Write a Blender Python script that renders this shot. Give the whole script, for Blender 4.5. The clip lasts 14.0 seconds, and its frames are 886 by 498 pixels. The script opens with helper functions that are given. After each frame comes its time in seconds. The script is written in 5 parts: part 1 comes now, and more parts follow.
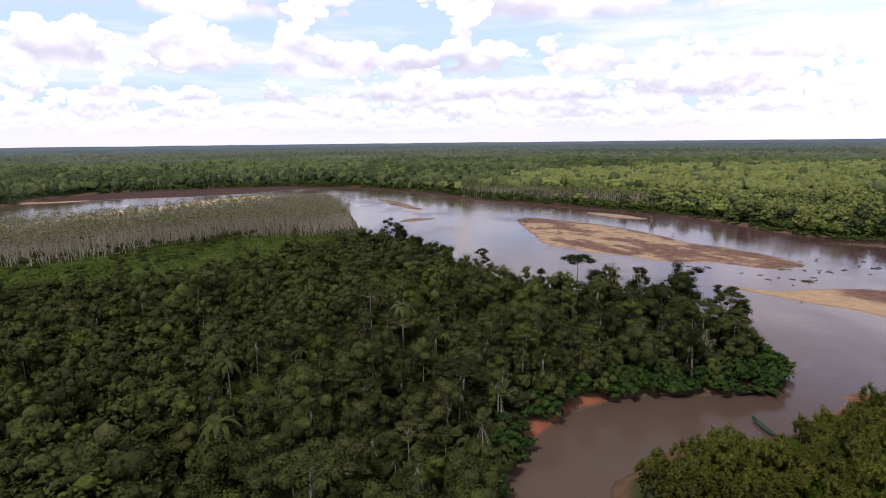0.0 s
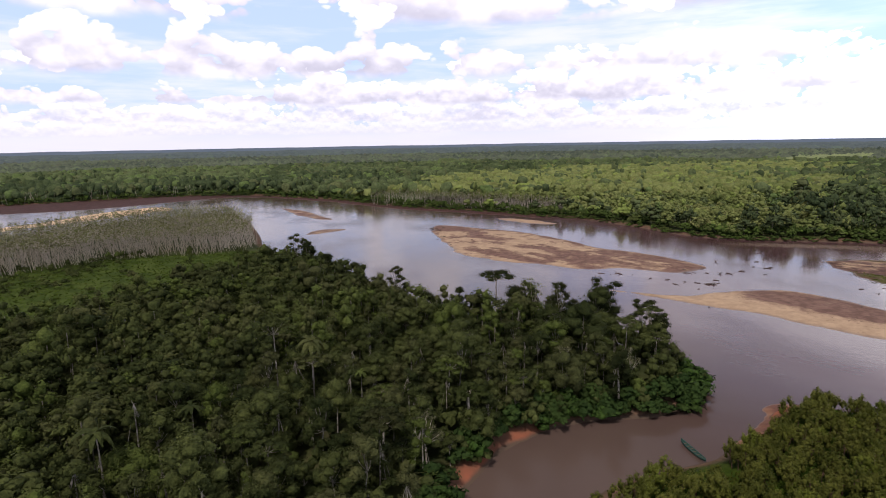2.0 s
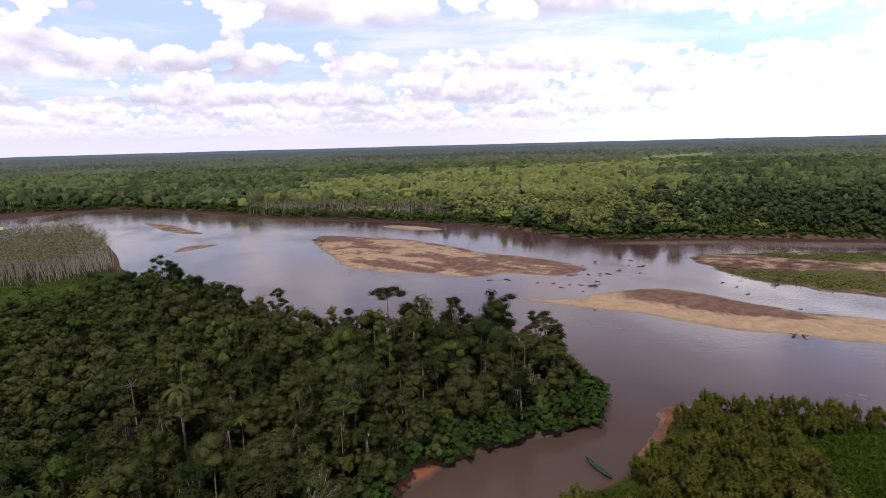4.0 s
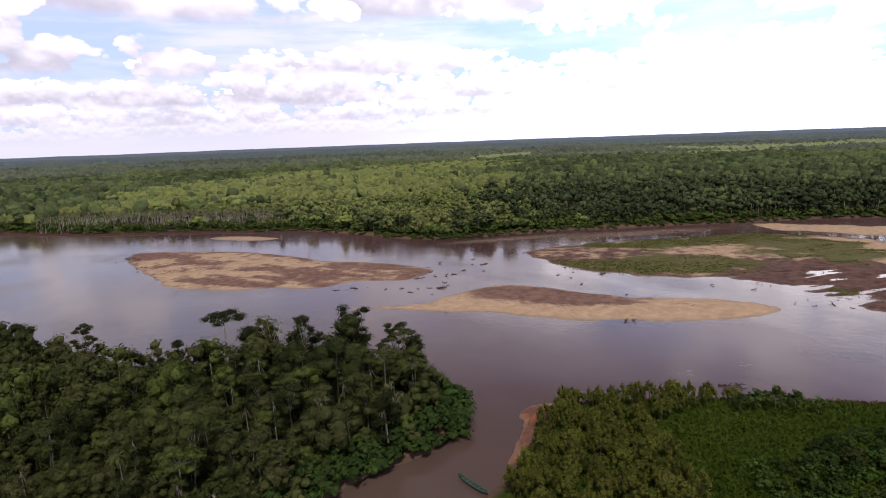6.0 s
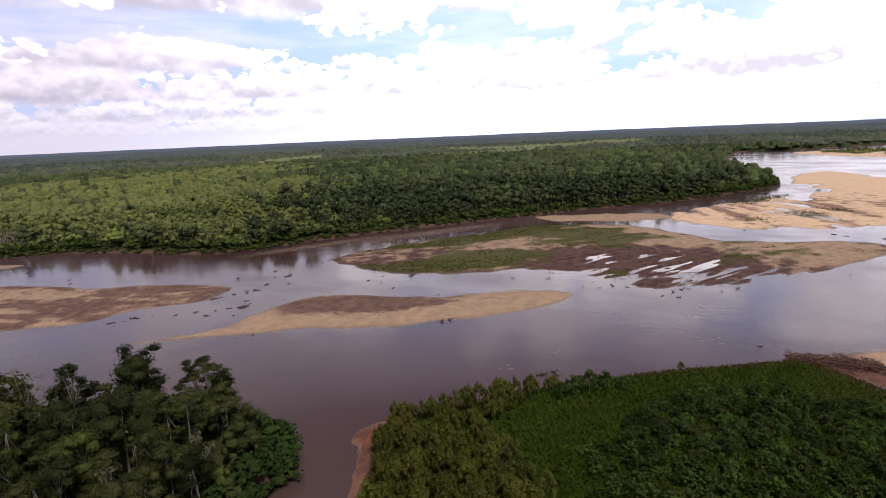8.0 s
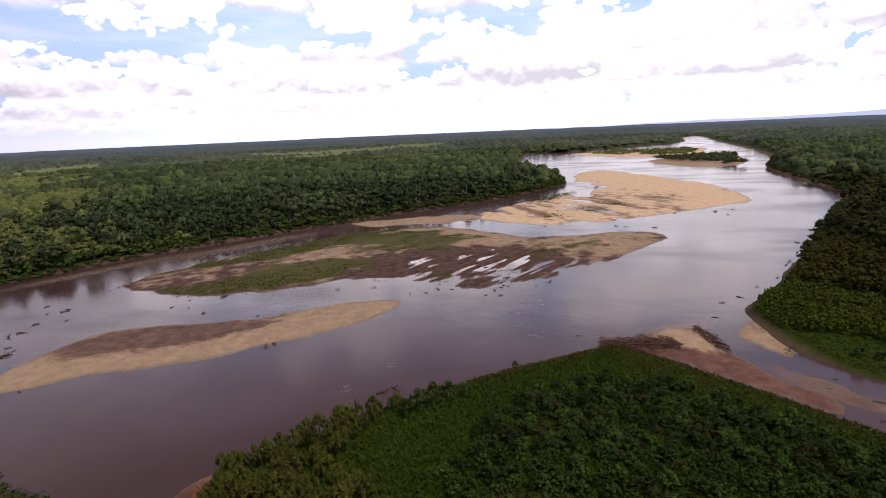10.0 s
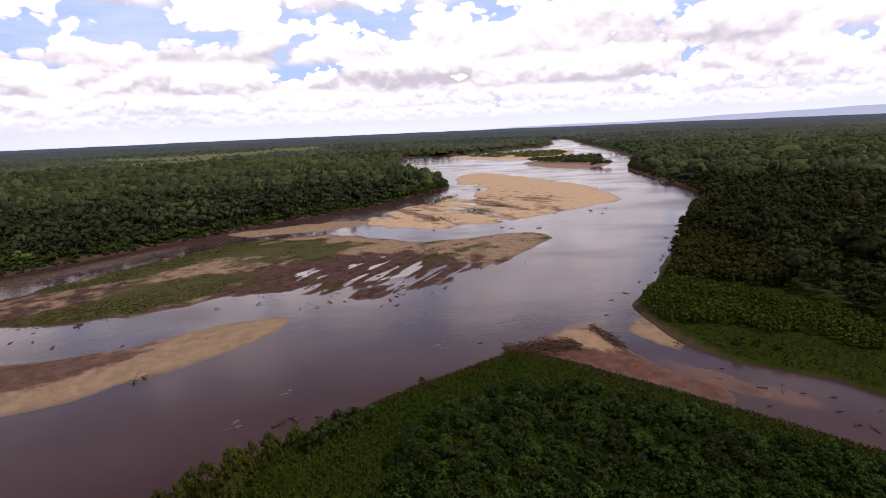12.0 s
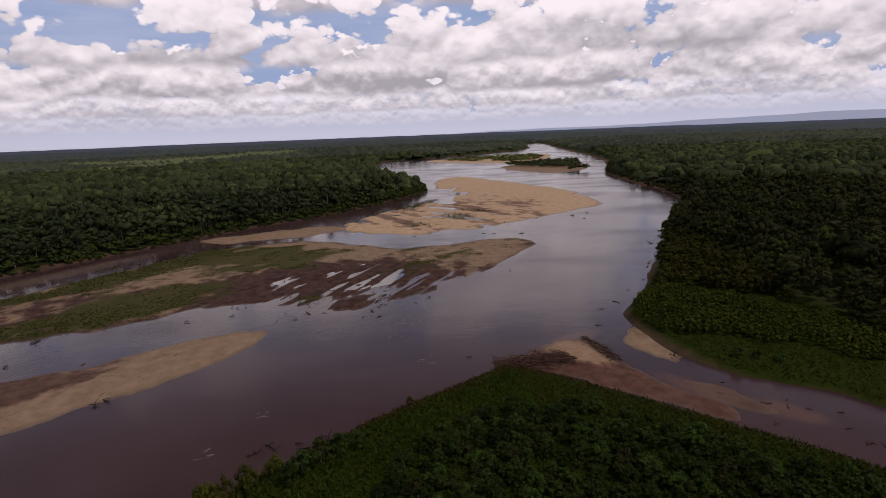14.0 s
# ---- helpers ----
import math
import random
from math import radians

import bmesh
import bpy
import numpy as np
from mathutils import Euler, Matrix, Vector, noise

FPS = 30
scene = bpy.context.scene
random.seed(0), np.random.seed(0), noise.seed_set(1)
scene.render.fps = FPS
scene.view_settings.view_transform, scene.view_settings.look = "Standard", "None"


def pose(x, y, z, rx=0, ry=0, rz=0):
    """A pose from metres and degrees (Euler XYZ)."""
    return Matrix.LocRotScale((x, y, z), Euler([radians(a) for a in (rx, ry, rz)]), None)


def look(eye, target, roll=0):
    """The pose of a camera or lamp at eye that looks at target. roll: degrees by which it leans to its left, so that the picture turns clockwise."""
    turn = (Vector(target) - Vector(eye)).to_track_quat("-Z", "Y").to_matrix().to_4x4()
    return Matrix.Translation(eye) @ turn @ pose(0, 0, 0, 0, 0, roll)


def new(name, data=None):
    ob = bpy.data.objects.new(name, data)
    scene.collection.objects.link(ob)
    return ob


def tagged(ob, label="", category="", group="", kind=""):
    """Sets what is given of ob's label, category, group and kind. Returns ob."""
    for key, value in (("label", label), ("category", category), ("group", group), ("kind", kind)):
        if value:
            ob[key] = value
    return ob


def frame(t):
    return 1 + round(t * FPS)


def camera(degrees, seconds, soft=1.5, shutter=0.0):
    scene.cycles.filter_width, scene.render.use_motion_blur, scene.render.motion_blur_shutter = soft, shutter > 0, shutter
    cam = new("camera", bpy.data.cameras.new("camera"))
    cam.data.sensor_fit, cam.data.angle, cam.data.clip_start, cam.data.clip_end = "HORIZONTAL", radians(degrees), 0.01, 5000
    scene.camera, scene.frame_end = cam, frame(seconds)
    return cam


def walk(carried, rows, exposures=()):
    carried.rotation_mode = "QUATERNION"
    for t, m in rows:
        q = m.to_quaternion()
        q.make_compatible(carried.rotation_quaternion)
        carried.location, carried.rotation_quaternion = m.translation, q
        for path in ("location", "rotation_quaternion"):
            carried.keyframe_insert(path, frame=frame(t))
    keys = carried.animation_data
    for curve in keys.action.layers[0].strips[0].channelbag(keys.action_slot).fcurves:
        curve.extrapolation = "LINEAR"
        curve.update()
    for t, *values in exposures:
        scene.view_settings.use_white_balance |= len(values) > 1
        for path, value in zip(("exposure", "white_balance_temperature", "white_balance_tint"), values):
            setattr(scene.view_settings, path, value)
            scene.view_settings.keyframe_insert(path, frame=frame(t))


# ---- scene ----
cam = camera(75.55, 14.0, soft=0.95)
# seconds, eye, target, roll of the flight
PATH = [
    (0.0, (-0.00, -0.00, 59.99), (-0.00, 98.25, 41.34), -0.62),
    (0.5, (-0.14, 3.29, 60.78), (2.33, 101.50, 42.14), -0.61),
    (1.0, (-0.09, 6.52, 61.57), (6.21, 104.58, 43.03), -0.68),
    (1.5, (-0.01, 9.65, 62.36), (10.47, 107.38, 43.91), -0.85),
    (2.0, (0.18, 12.69, 63.20), (15.54, 109.78, 44.81), -0.99),
    (2.5, (0.35, 15.58, 64.00), (20.01, 111.90, 45.67), -1.16),
    (3.0, (0.68, 18.32, 64.72), (25.17, 113.54, 46.46), -1.33),
    (3.2, (0.85, 19.37, 64.96), (27.55, 114.00, 46.70), -1.39),
    (5.3, (2.07, 29.88, 65.94), (50.53, 115.35, 47.35), -1.72),
    (5.5, (2.30, 31.01, 65.97), (53.33, 114.96, 47.32), -1.82),
    (6.0, (3.17, 33.75, 65.97), (62.55, 111.97, 47.09), -2.08),
    (6.5, (4.17, 36.65, 65.92), (71.15, 108.41, 46.79), -2.28),
    (7.0, (5.18, 39.66, 65.85), (77.85, 105.57, 46.48), -2.39),
    (7.5, (6.33, 42.41, 65.82), (84.18, 102.04, 46.23), -2.40),
    (8.0, (7.70, 44.76, 65.85), (90.60, 97.06, 46.06), -2.39),
    (8.5, (9.12, 46.88, 65.94), (96.17, 91.89, 46.01), -2.40),
    (9.0, (10.77, 48.77, 66.05), (101.53, 85.68, 46.02), -2.46),
    (9.2, (11.48, 49.50, 66.09), (103.44, 83.24, 46.00), -2.48),
    (11.3, (20.23, 56.77, 66.27), (117.80, 63.89, 45.58), -2.46),
    (11.5, (21.12, 57.21, 66.27), (118.83, 62.23, 45.56), -2.46),
    (12.0, (23.45, 58.35, 66.27), (121.28, 60.43, 45.63), -2.45),
    (12.5, (25.77, 59.34, 66.23), (123.63, 59.62, 45.65), -2.40),
    (13.0, (28.13, 60.15, 66.20), (126.00, 59.16, 45.70), -2.38),
    (13.5, (30.45, 60.84, 66.17), (128.34, 59.17, 45.77), -2.32),
    (14.0, (32.73, 61.50, 66.15), (130.65, 59.37, 45.97), -2.23),
]
EXPOSURES = [(0.0, 0.09, 6500, 19), (3.0, -0.03, 6500, 20), (6.5, -0.08, 6550, 22), (9.0, -0.40, 6550, 25), (11.3, -0.53, 6750, 25), (12.5, -0.88, 6700, 27), (14.0, -1.46, 6800, 27)]
walk(cam, [(t, look(eye, target, roll)) for t, eye, target, roll in PATH], EXPOSURES)

# ---- light: high tropical sun behind broken cloud, bright sky ----
SUN_AZ, SUN_EL = radians(215), radians(58)
world = bpy.data.worlds.new("sky")
scene.world = world
world.use_nodes = True


class Nodes:
    """Short-hand to build node trees."""

    def __init__(self, tree):
        self.t = tree
        tree.nodes.clear()

    def add(self, node, **kw):
        n = self.t.nodes.new(node)
        for k, v in kw.items():
            if k == "op":
                n.operation = v
            elif k == "blend":
                n.data_type, n.blend_type = "RGBA", v
            elif k == "kind":
                n.sky_type = v
            elif k == "name":
                n.attribute_name = v
        return n

    def link(self, a, b):
        self.t.links.new(a, b)

    def val(self, sock, v):
        if isinstance(v, bpy.types.NodeSocket):
            self.link(v, sock)
        else:
            sock.default_value = v

    def math(self, op, a, b=0.0, clamp=False):
        n = self.add("ShaderNodeMath", op=op)
        n.use_clamp = clamp
        self.val(n.inputs[0], a), self.val(n.inputs[1], b)
        return n.outputs[0]

    def vmath(self, op, a, b):
        n = self.add("ShaderNodeVectorMath", op=op)
        self.val(n.inputs[0], a), self.val(n.inputs[1], b)
        return n.outputs[0]

    def smooth(self, v, lo, hi, a=0.0, b=1.0):
        n = self.add("ShaderNodeMapRange")
        n.interpolation_type = "SMOOTHSTEP"
        for s, x in zip(("Value", "From Min", "From Max", "To Min", "To Max"), (v, lo, hi, a, b)):
            self.val(n.inputs[s], x)
        return n.outputs[0]

    def mix(self, f, a, b, blend="MIX"):
        n = self.add("ShaderNodeMix", blend=blend)
        self.val(n.inputs[0], f), self.val(n.inputs[6], a), self.val(n.inputs[7], b)
        return n.outputs[2]

    def noise(self, scale, detail=3.0, vec=None, rough=0.55, dims="3D"):
        n = self.add("ShaderNodeTexNoise")
        n.noise_dimensions = dims
        n.inputs["Scale"].default_value, n.inputs["Detail"].default_value = scale, detail
        n.inputs["Roughness"].default_value = rough
        if vec:
            self.link(vec, n.inputs["Vector"])
        return n.outputs["Fac"]

    def attr(self, name):
        return self.add("ShaderNodeAttribute", name=name).outputs["Fac"]


def rgb(r, g, b):
    return (r, g, b, 1.0)


def build_sky():
    n = Nodes(world.node_tree)
    out = n.add("ShaderNodeOutputWorld")
    bg = n.add("ShaderNodeBackground")
    sky = n.add("ShaderNodeTexSky", kind="NISHITA")
    sky.sun_disc, sky.sun_elevation, sky.sun_rotation = False, SUN_EL, SUN_AZ
    sky.altitude, sky.dust_density = 100, 1.5
    sc = n.add("ShaderNodeVectorMath", op="SCALE")
    n.link(sky.outputs[0], sc.inputs[0])
    sc.inputs["Scale"].default_value = 0.03
    d = n.add("ShaderNodeTexCoord").outputs["Generated"]
    sep = n.add("ShaderNodeSeparateXYZ")
    n.link(d, sep.inputs[0])
    z = n.math("MAXIMUM", sep.outputs[2], 0.0)
    az = n.math("ARCTAN2", sep.outputs[0], sep.outputs[1])
    east = n.smooth(az, radians(22), radians(62))
    blue = n.vmath("ADD", sc.outputs[0], n.mix(east, rgb(0.50, 0.66, 0.99), rgb(0.62, 0.93, 1.45)))

    def heap(freq, seed, up):
        """Swelling of a heaped cloud: wide masses carrying round puffs of three sizes."""
        p = n.vmath("ADD", n.vmath("MULTIPLY", d, (freq, freq, freq * 1.5)), (seed, seed * 0.7, up))
        warp = n.add("ShaderNodeTexNoise")
        warp.inputs["Scale"].default_value, warp.inputs["Detail"].default_value = 2.2, 3.0
        n.link(p, warp.inputs["Vector"])
        q = n.vmath("ADD", p, n.vmath("MULTIPLY", n.vmath("SUBTRACT", warp.outputs["Color"], (0.5, 0.5, 0.5)), (0.32, 0.32, 0.32)))
        total = n.noise(0.55, 2.0, p, 0.5)
        for scale, weight in ((1.1, 0.34), (2.6, 0.22), (6.0, 0.11)):
            cell = n.add("ShaderNodeTexVoronoi")
            cell.inputs["Scale"].default_value = scale
            n.link(q, cell.inputs["Vector"])
            r = cell.outputs["Distance"]
            total = n.math("ADD", total, n.math("MULTIPLY", n.math("SUBTRACT", 0.28, n.math("MULTIPLY", r, r)), weight))
        return total

    def spots(rows):
        """Soft patches: azimuth, height, half widths (degrees), depth."""
        total = 0.0
        for a0, e0, wa, we, depth in rows:
            u = n.math("DIVIDE", n.math("SUBTRACT", az, radians(a0)), radians(wa))
            v = n.math("DIVIDE", n.math("SUBTRACT", z, math.sin(radians(e0))), radians(we))
            q = n.math("ADD", n.math("MULTIPLY", u, u), n.math("MULTIPLY", v, v))
            total = n.math("ADD", n.math("MULTIPLY", n.math("EXPONENT", n.math("MULTIPLY", q, -1.0)), depth), total)
        return total

    clear = spots(((66, 8.8, 11, 2.0, 0.20), (52, 8.0, 9, 1.6, 0.13), (-24, 5.0, 8, 1.5, 0.14), (-8, 5.6, 12, 1.2, 0.16), (-8, 10.2, 7, 1.2, 0.14), (-28, 10.0, 4, 2.0, 0.10), (14, 10.8, 5, 1.5, 0.14),
                   (8.6, 6.4, 3, 1.5, 0.12), (22, 11.2, 6, 1.2, 0.14), (40, 6.2, 5, 1.0, 0.14), (37, 9.6, 7, 1.0, 0.14), (75, 5.6, 3, 1.8, 0.10), (101.5, 10.6, 2, 1.2, 0.12), (129, 8.0, 4, 2.0, 0.14), (62, 11.5, 8, 1.2, 0.10)))
    veil = n.math("MULTIPLY", n.smooth(n.noise(2.6, 5.0, n.vmath("MULTIPLY", d, (1.0, 1.0, 7.0)), 0.6), 0.40, 0.66), n.math("SUBTRACT", 0.70, n.math("MULTIPLY", east, 0.45)))
    shade = spots(((0.3, 7.0, 4, 0.8, 0.5), (13, 3.0, 2.2, 1.6, 0.55), (30, 2.4, 3, 0.4, 0.5), (41, 2.6, 5, 0.4, 0.4), (82, 5.4, 5, 0.8, 0.55), (88, 4.4, 6, 0.7, 0.4), (65, 1.9, 6, 0.5, 0.5), (115, 6.4, 6, 0.9, 0.45), (104, 3.8, 5, 0.7, 0.4), (120, 3.0, 6, 0.5, 0.4)))
    high = n.mix(east, rgb(1.04, 1.06, 1.16), rgb(1.75, 1.82, 1.95))
    col = n.mix(veil, blue, high)
    # tiers of heaped cloud, far and low to near and high: flat grey bases, sunlit rounded tops
    tops = n.mix(east, rgb(1.26, 1.26, 1.33), rgb(2.42, 2.47, 2.50))
    base = n.mix(east, rgb(0.66, 0.67, 0.79), rgb(0.98, 1.02, 1.10))
    for foot, rise, freq, seed, cover, fade in ((11.5, 9.0, 7.0, 3.1, 0.25, 1.0), (1.0, 1.7, 40.0, 5.3, 0.02, 0.65), (2.2, 2.8, 24.0, 1.7, 0.08, 0.8), (3.9, 4.6, 15.0, 9.2, 0.15, 1.0), (6.6, 6.8, 10.0, 4.6, 0.20, 1.0)):
        here, above = heap(freq, seed, 0.0), heap(freq, seed, 0.34)
        h = n.math("DIVIDE", n.math("SUBTRACT", z, math.sin(radians(foot))), math.sin(radians(rise)))
        swell = n.math("SUBTRACT", here, n.math("ADD", n.math("MULTIPLY", n.math("MAXIMUM", h, 0.0), 0.36), n.math("ADD", n.math("MULTIPLY", clear, 1.4), n.math("ADD", cover, n.math("SUBTRACT", 0.08, n.math("MULTIPLY", east, 0.12))))))
        body = n.math("MULTIPLY", n.smooth(swell, 0.0, 0.05), n.smooth(n.math("ADD", h, n.math("MULTIPLY", here, 0.25)), 0.02, 0.16))
        relief = n.math("MULTIPLY", n.math("SUBTRACT", here, above), 1.5)
        lit = n.math("SUBTRACT", n.math("ADD", n.math("ADD", 0.12, n.math("MULTIPLY", h, 0.8)), relief), n.math("MULTIPLY", shade, 0.7))
        col = n.mix(n.math("MULTIPLY", body, fade), col, n.mix(n.smooth(lit, -0.25, 0.85), base, tops))
    haze = n.mix(east, rgb(0.90, 0.91, 1.00), rgb(1.42, 1.58, 1.86))
    col = n.mix(n.smooth(z, 0.0, 0.060, 0.9, 0.0), col, haze)
    # thick grey deck overhead
    col = n.mix(n.smooth(z, 0.25, 0.48, 0.0, 0.95), col, rgb(0.27, 0.265, 0.28))
    n.link(col, bg.inputs[0])
    bg.inputs[1].default_value = 1.0
    n.link(bg.outputs[0], out.inputs[0])


build_sky()
sun = new("sun", bpy.data.lights.new("sun", "SUN"))
sun.data.energy, sun.data.angle, sun.data.color = 2.5, radians(3), (1.0, 0.95, 0.86)
sun.matrix_world = look((0, 0, 300), Vector((0, 0, 300)) - Vector((math.sin(SUN_AZ) * math.cos(SUN_EL), math.cos(SUN_AZ) * math.cos(SUN_EL), math.sin(SUN_EL))))


# ---- materials ----
def material(name):
    m = bpy.data.materials.new(name)
    m.use_nodes = True
    n = Nodes(m.node_tree)
    n.out = n.add("ShaderNodeOutputMaterial")
    n.bsdf = n.add("ShaderNodeBsdfPrincipled")
    n.link(n.bsdf.outputs[0], n.out.inputs[0])
    n.pos = n.add("ShaderNodeNewGeometry").outputs["Position"]
    return m, n


def bump(n, height, strength, distance):
    b = n.add("ShaderNodeBump")
    b.inputs["Strength"].default_value, b.inputs["Distance"].default_value = strength, distance
    n.link(height, b.inputs["Height"])
    n.link(b.outputs[0], n.bsdf.inputs["Normal"])


def leaf_material(name, dark, light, own=False, warm=(0.115, 0.120, 0.024), gloss=0.75):
    """Foliage: tone differs from tree to tree, from spray to spray and slowly over the land."""
    m, n = material(name)
    tree = n.add("ShaderNodeObjectInfo").outputs["Random"] if own else n.attr("tint")
    isle = n.add("ShaderNodeNewGeometry").outputs["Random Per Island"]
    f = n.math("ADD", n.math("MULTIPLY", tree, 0.74), n.math("MULTIPLY", isle, 0.26))
    col = n.mix(f, rgb(*dark), rgb(*light))
    w = n.smooth(n.math("FRACT", n.math("MULTIPLY", tree, 7.31)), 0.72, 1.0, 0.0, 0.60)
    col = n.mix(w, col, rgb(*warm))
    fresh = n.smooth(n.math("FRACT", n.math("MULTIPLY", tree, 13.7)), 0.84, 0.90, 0.0, 0.65)
    col = n.mix(fresh, col, rgb(light[0] * 1.15, light[1] * 1.35, light[2] * 0.9))
    patch = n.noise(0.035, 2.0, n.pos)
    col = n.mix(n.smooth(patch, 0.35, 0.7, 0.0, 0.30), col, rgb(*light))
    leafy = n.math("ADD", n.math("MULTIPLY", n.noise(1.7, 3.0, n.pos), 0.5), n.math("MULTIPLY", n.noise(0.38, 2.0, n.pos), 0.5))
    # Bump hollows are coloured darker, as shaded gaps between leaf clumps.
    col = n.mix(n.smooth(leafy, 0.36, 0.64, 0.0, 1.0), n.mix(0.5, col, rgb(*dark)), n.mix(0.18, col, rgb(*light)))
    n.link(col, n.bsdf.inputs["Base Color"])
    bump(n, leafy, 1.0, 0.9)
    n.bsdf.inputs["Roughness"].default_value = gloss
    n.bsdf.inputs["Specular IOR Level"].default_value = 0.04
    tr = n.add("ShaderNodeBsdfTranslucent")
    n.link(col, tr.inputs[0])
    mx = n.add("ShaderNodeMixShader")
    mx.inputs[0].default_value = 0.14
    n.link(n.bsdf.outputs[0], mx.inputs[1])
    n.link(tr.outputs[0], mx.inputs[2])
    n.link(mx.outputs[0], n.out.inputs[0])
    return m


def bark_material(name, a, b):
    m, n = material(name)
    f = n.noise(1.3, 4.0, n.pos)
    n.link(n.mix(n.smooth(f, 0.35, 0.65), rgb(*a), rgb(*b)), n.bsdf.inputs["Base Color"])
    n.bsdf.inputs["Roughness"].default_value = 0.85
    bump(n, n.noise(9.0, 3.0, n.pos), 0.4, 0.05)
    return m


def ground_material():
    m, n = material("forest_soil")
    sep = n.add("ShaderNodeSeparateXYZ")
    n.link(n.pos, sep.inputs[0])
    rough = n.math("MULTIPLY", n.math("SUBTRACT", n.noise(0.12, 4.0, n.pos), 0.5), 1.4)
    z = n.math("ADD", sep.outputs[2], rough)
    soil = n.mix(n.smooth(n.noise(0.08, 5.0, n.pos), 0.35, 0.65), rgb(0.030, 0.040, 0.014), rgb(0.055, 0.062, 0.022))
    clay = n.mix(n.attr("scar"), n.mix(n.smooth(n.noise(0.3, 4.0, n.pos), 0.4, 0.6), rgb(0.105, 0.070, 0.046), rgb(0.15, 0.088, 0.058)), rgb(0.28, 0.095, 0.052))
    mud = rgb(0.10, 0.07, 0.05)
    col = n.mix(n.smooth(z, 0.1, 0.7), mud, clay)
    col = n.mix(n.math("MULTIPLY", n.smooth(z, 1.3, 2.1), n.math("SUBTRACT", 1.0, n.attr("scar"))), col, soil)
    col = n.mix(n.attr("meadow"), col, n.mix(n.smooth(n.noise(0.9, 6.0, n.pos), 0.3, 0.7), rgb(0.020, 0.040, 0.004), rgb(0.042, 0.062, 0.007)))
    lawn = n.mix(n.smooth(n.noise(0.15, 5.0, n.pos), 0.3, 0.7), rgb(0.030, 0.050, 0.008), rgb(0.062, 0.086, 0.016))
    col = n.mix(n.math("MULTIPLY", n.attr("meadow"), n.smooth(sep.outputs[0], -20.0, 10.0, 1.0, 0.0)), col, lawn)
    n.link(col, n.bsdf.inputs["Base Color"])
    n.bsdf.inputs["Roughness"].default_value = 0.9
    n.bsdf.inputs["Specular IOR Level"].default_value = 0.06
    bump(n, n.noise(0.6, 5.0, n.pos), 0.5, 0.4)
    return m


def sand_material(name, lo, hi, wet_lo, wet_hi):
    m, n = material(name)
    f = n.noise(0.10, 6.0, n.pos, 0.6)
    f2 = n.noise(0.22, 6.0, n.pos, 0.62)
    sand = n.mix(n.smooth(f2, 0.3, 0.7), rgb(*lo), rgb(*hi))
    mud = n.mix(n.smooth(f2, 0.35, 0.65), rgb(*wet_lo), rgb(*wet_hi))
    sep = n.add("ShaderNodeSeparateXYZ")
    n.link(n.pos, sep.inputs[0])
    a = n.math("ADD", n.attr("mud"), n.math("MULTIPLY", n.math("SUBTRACT", f, 0.5), 1.5))
    col = n.mix(n.smooth(a, 0.36, 0.70), sand, mud)
    wrack = n.math("MULTIPLY", n.smooth(n.noise(0.55, 5.0, n.pos, 0.65), 0.56, 0.66), n.smooth(a, 0.15, 0.5, 0.08, 0.65))
    col = n.mix(wrack, col, n.mix(0.6, mud, rgb(0.050, 0.034, 0.024)))
    col = n.mix(n.math("MULTIPLY", n.attr("turf"), 0.95), col, n.mix(f2, rgb(0.034, 0.056, 0.006), rgb(0.120, 0.094, 0.030)))
    wet = n.smooth(sep.outputs[2], 0.02, 0.16, 1.0, 0.0)
    col = n.mix(wet, col, n.mix(0.55, col, rgb(0.13, 0.085, 0.06)))
    n.link(col, n.bsdf.inputs["Base Color"])
    n.link(n.math("SUBTRACT", 0.9, n.math("MULTIPLY", wet, 0.45)), n.bsdf.inputs["Roughness"])
    n.bsdf.inputs["Specular IOR Level"].default_value = 0.25
    bump(n, n.noise(0.35, 5.0, n.pos), 0.12, 0.20)
    return m


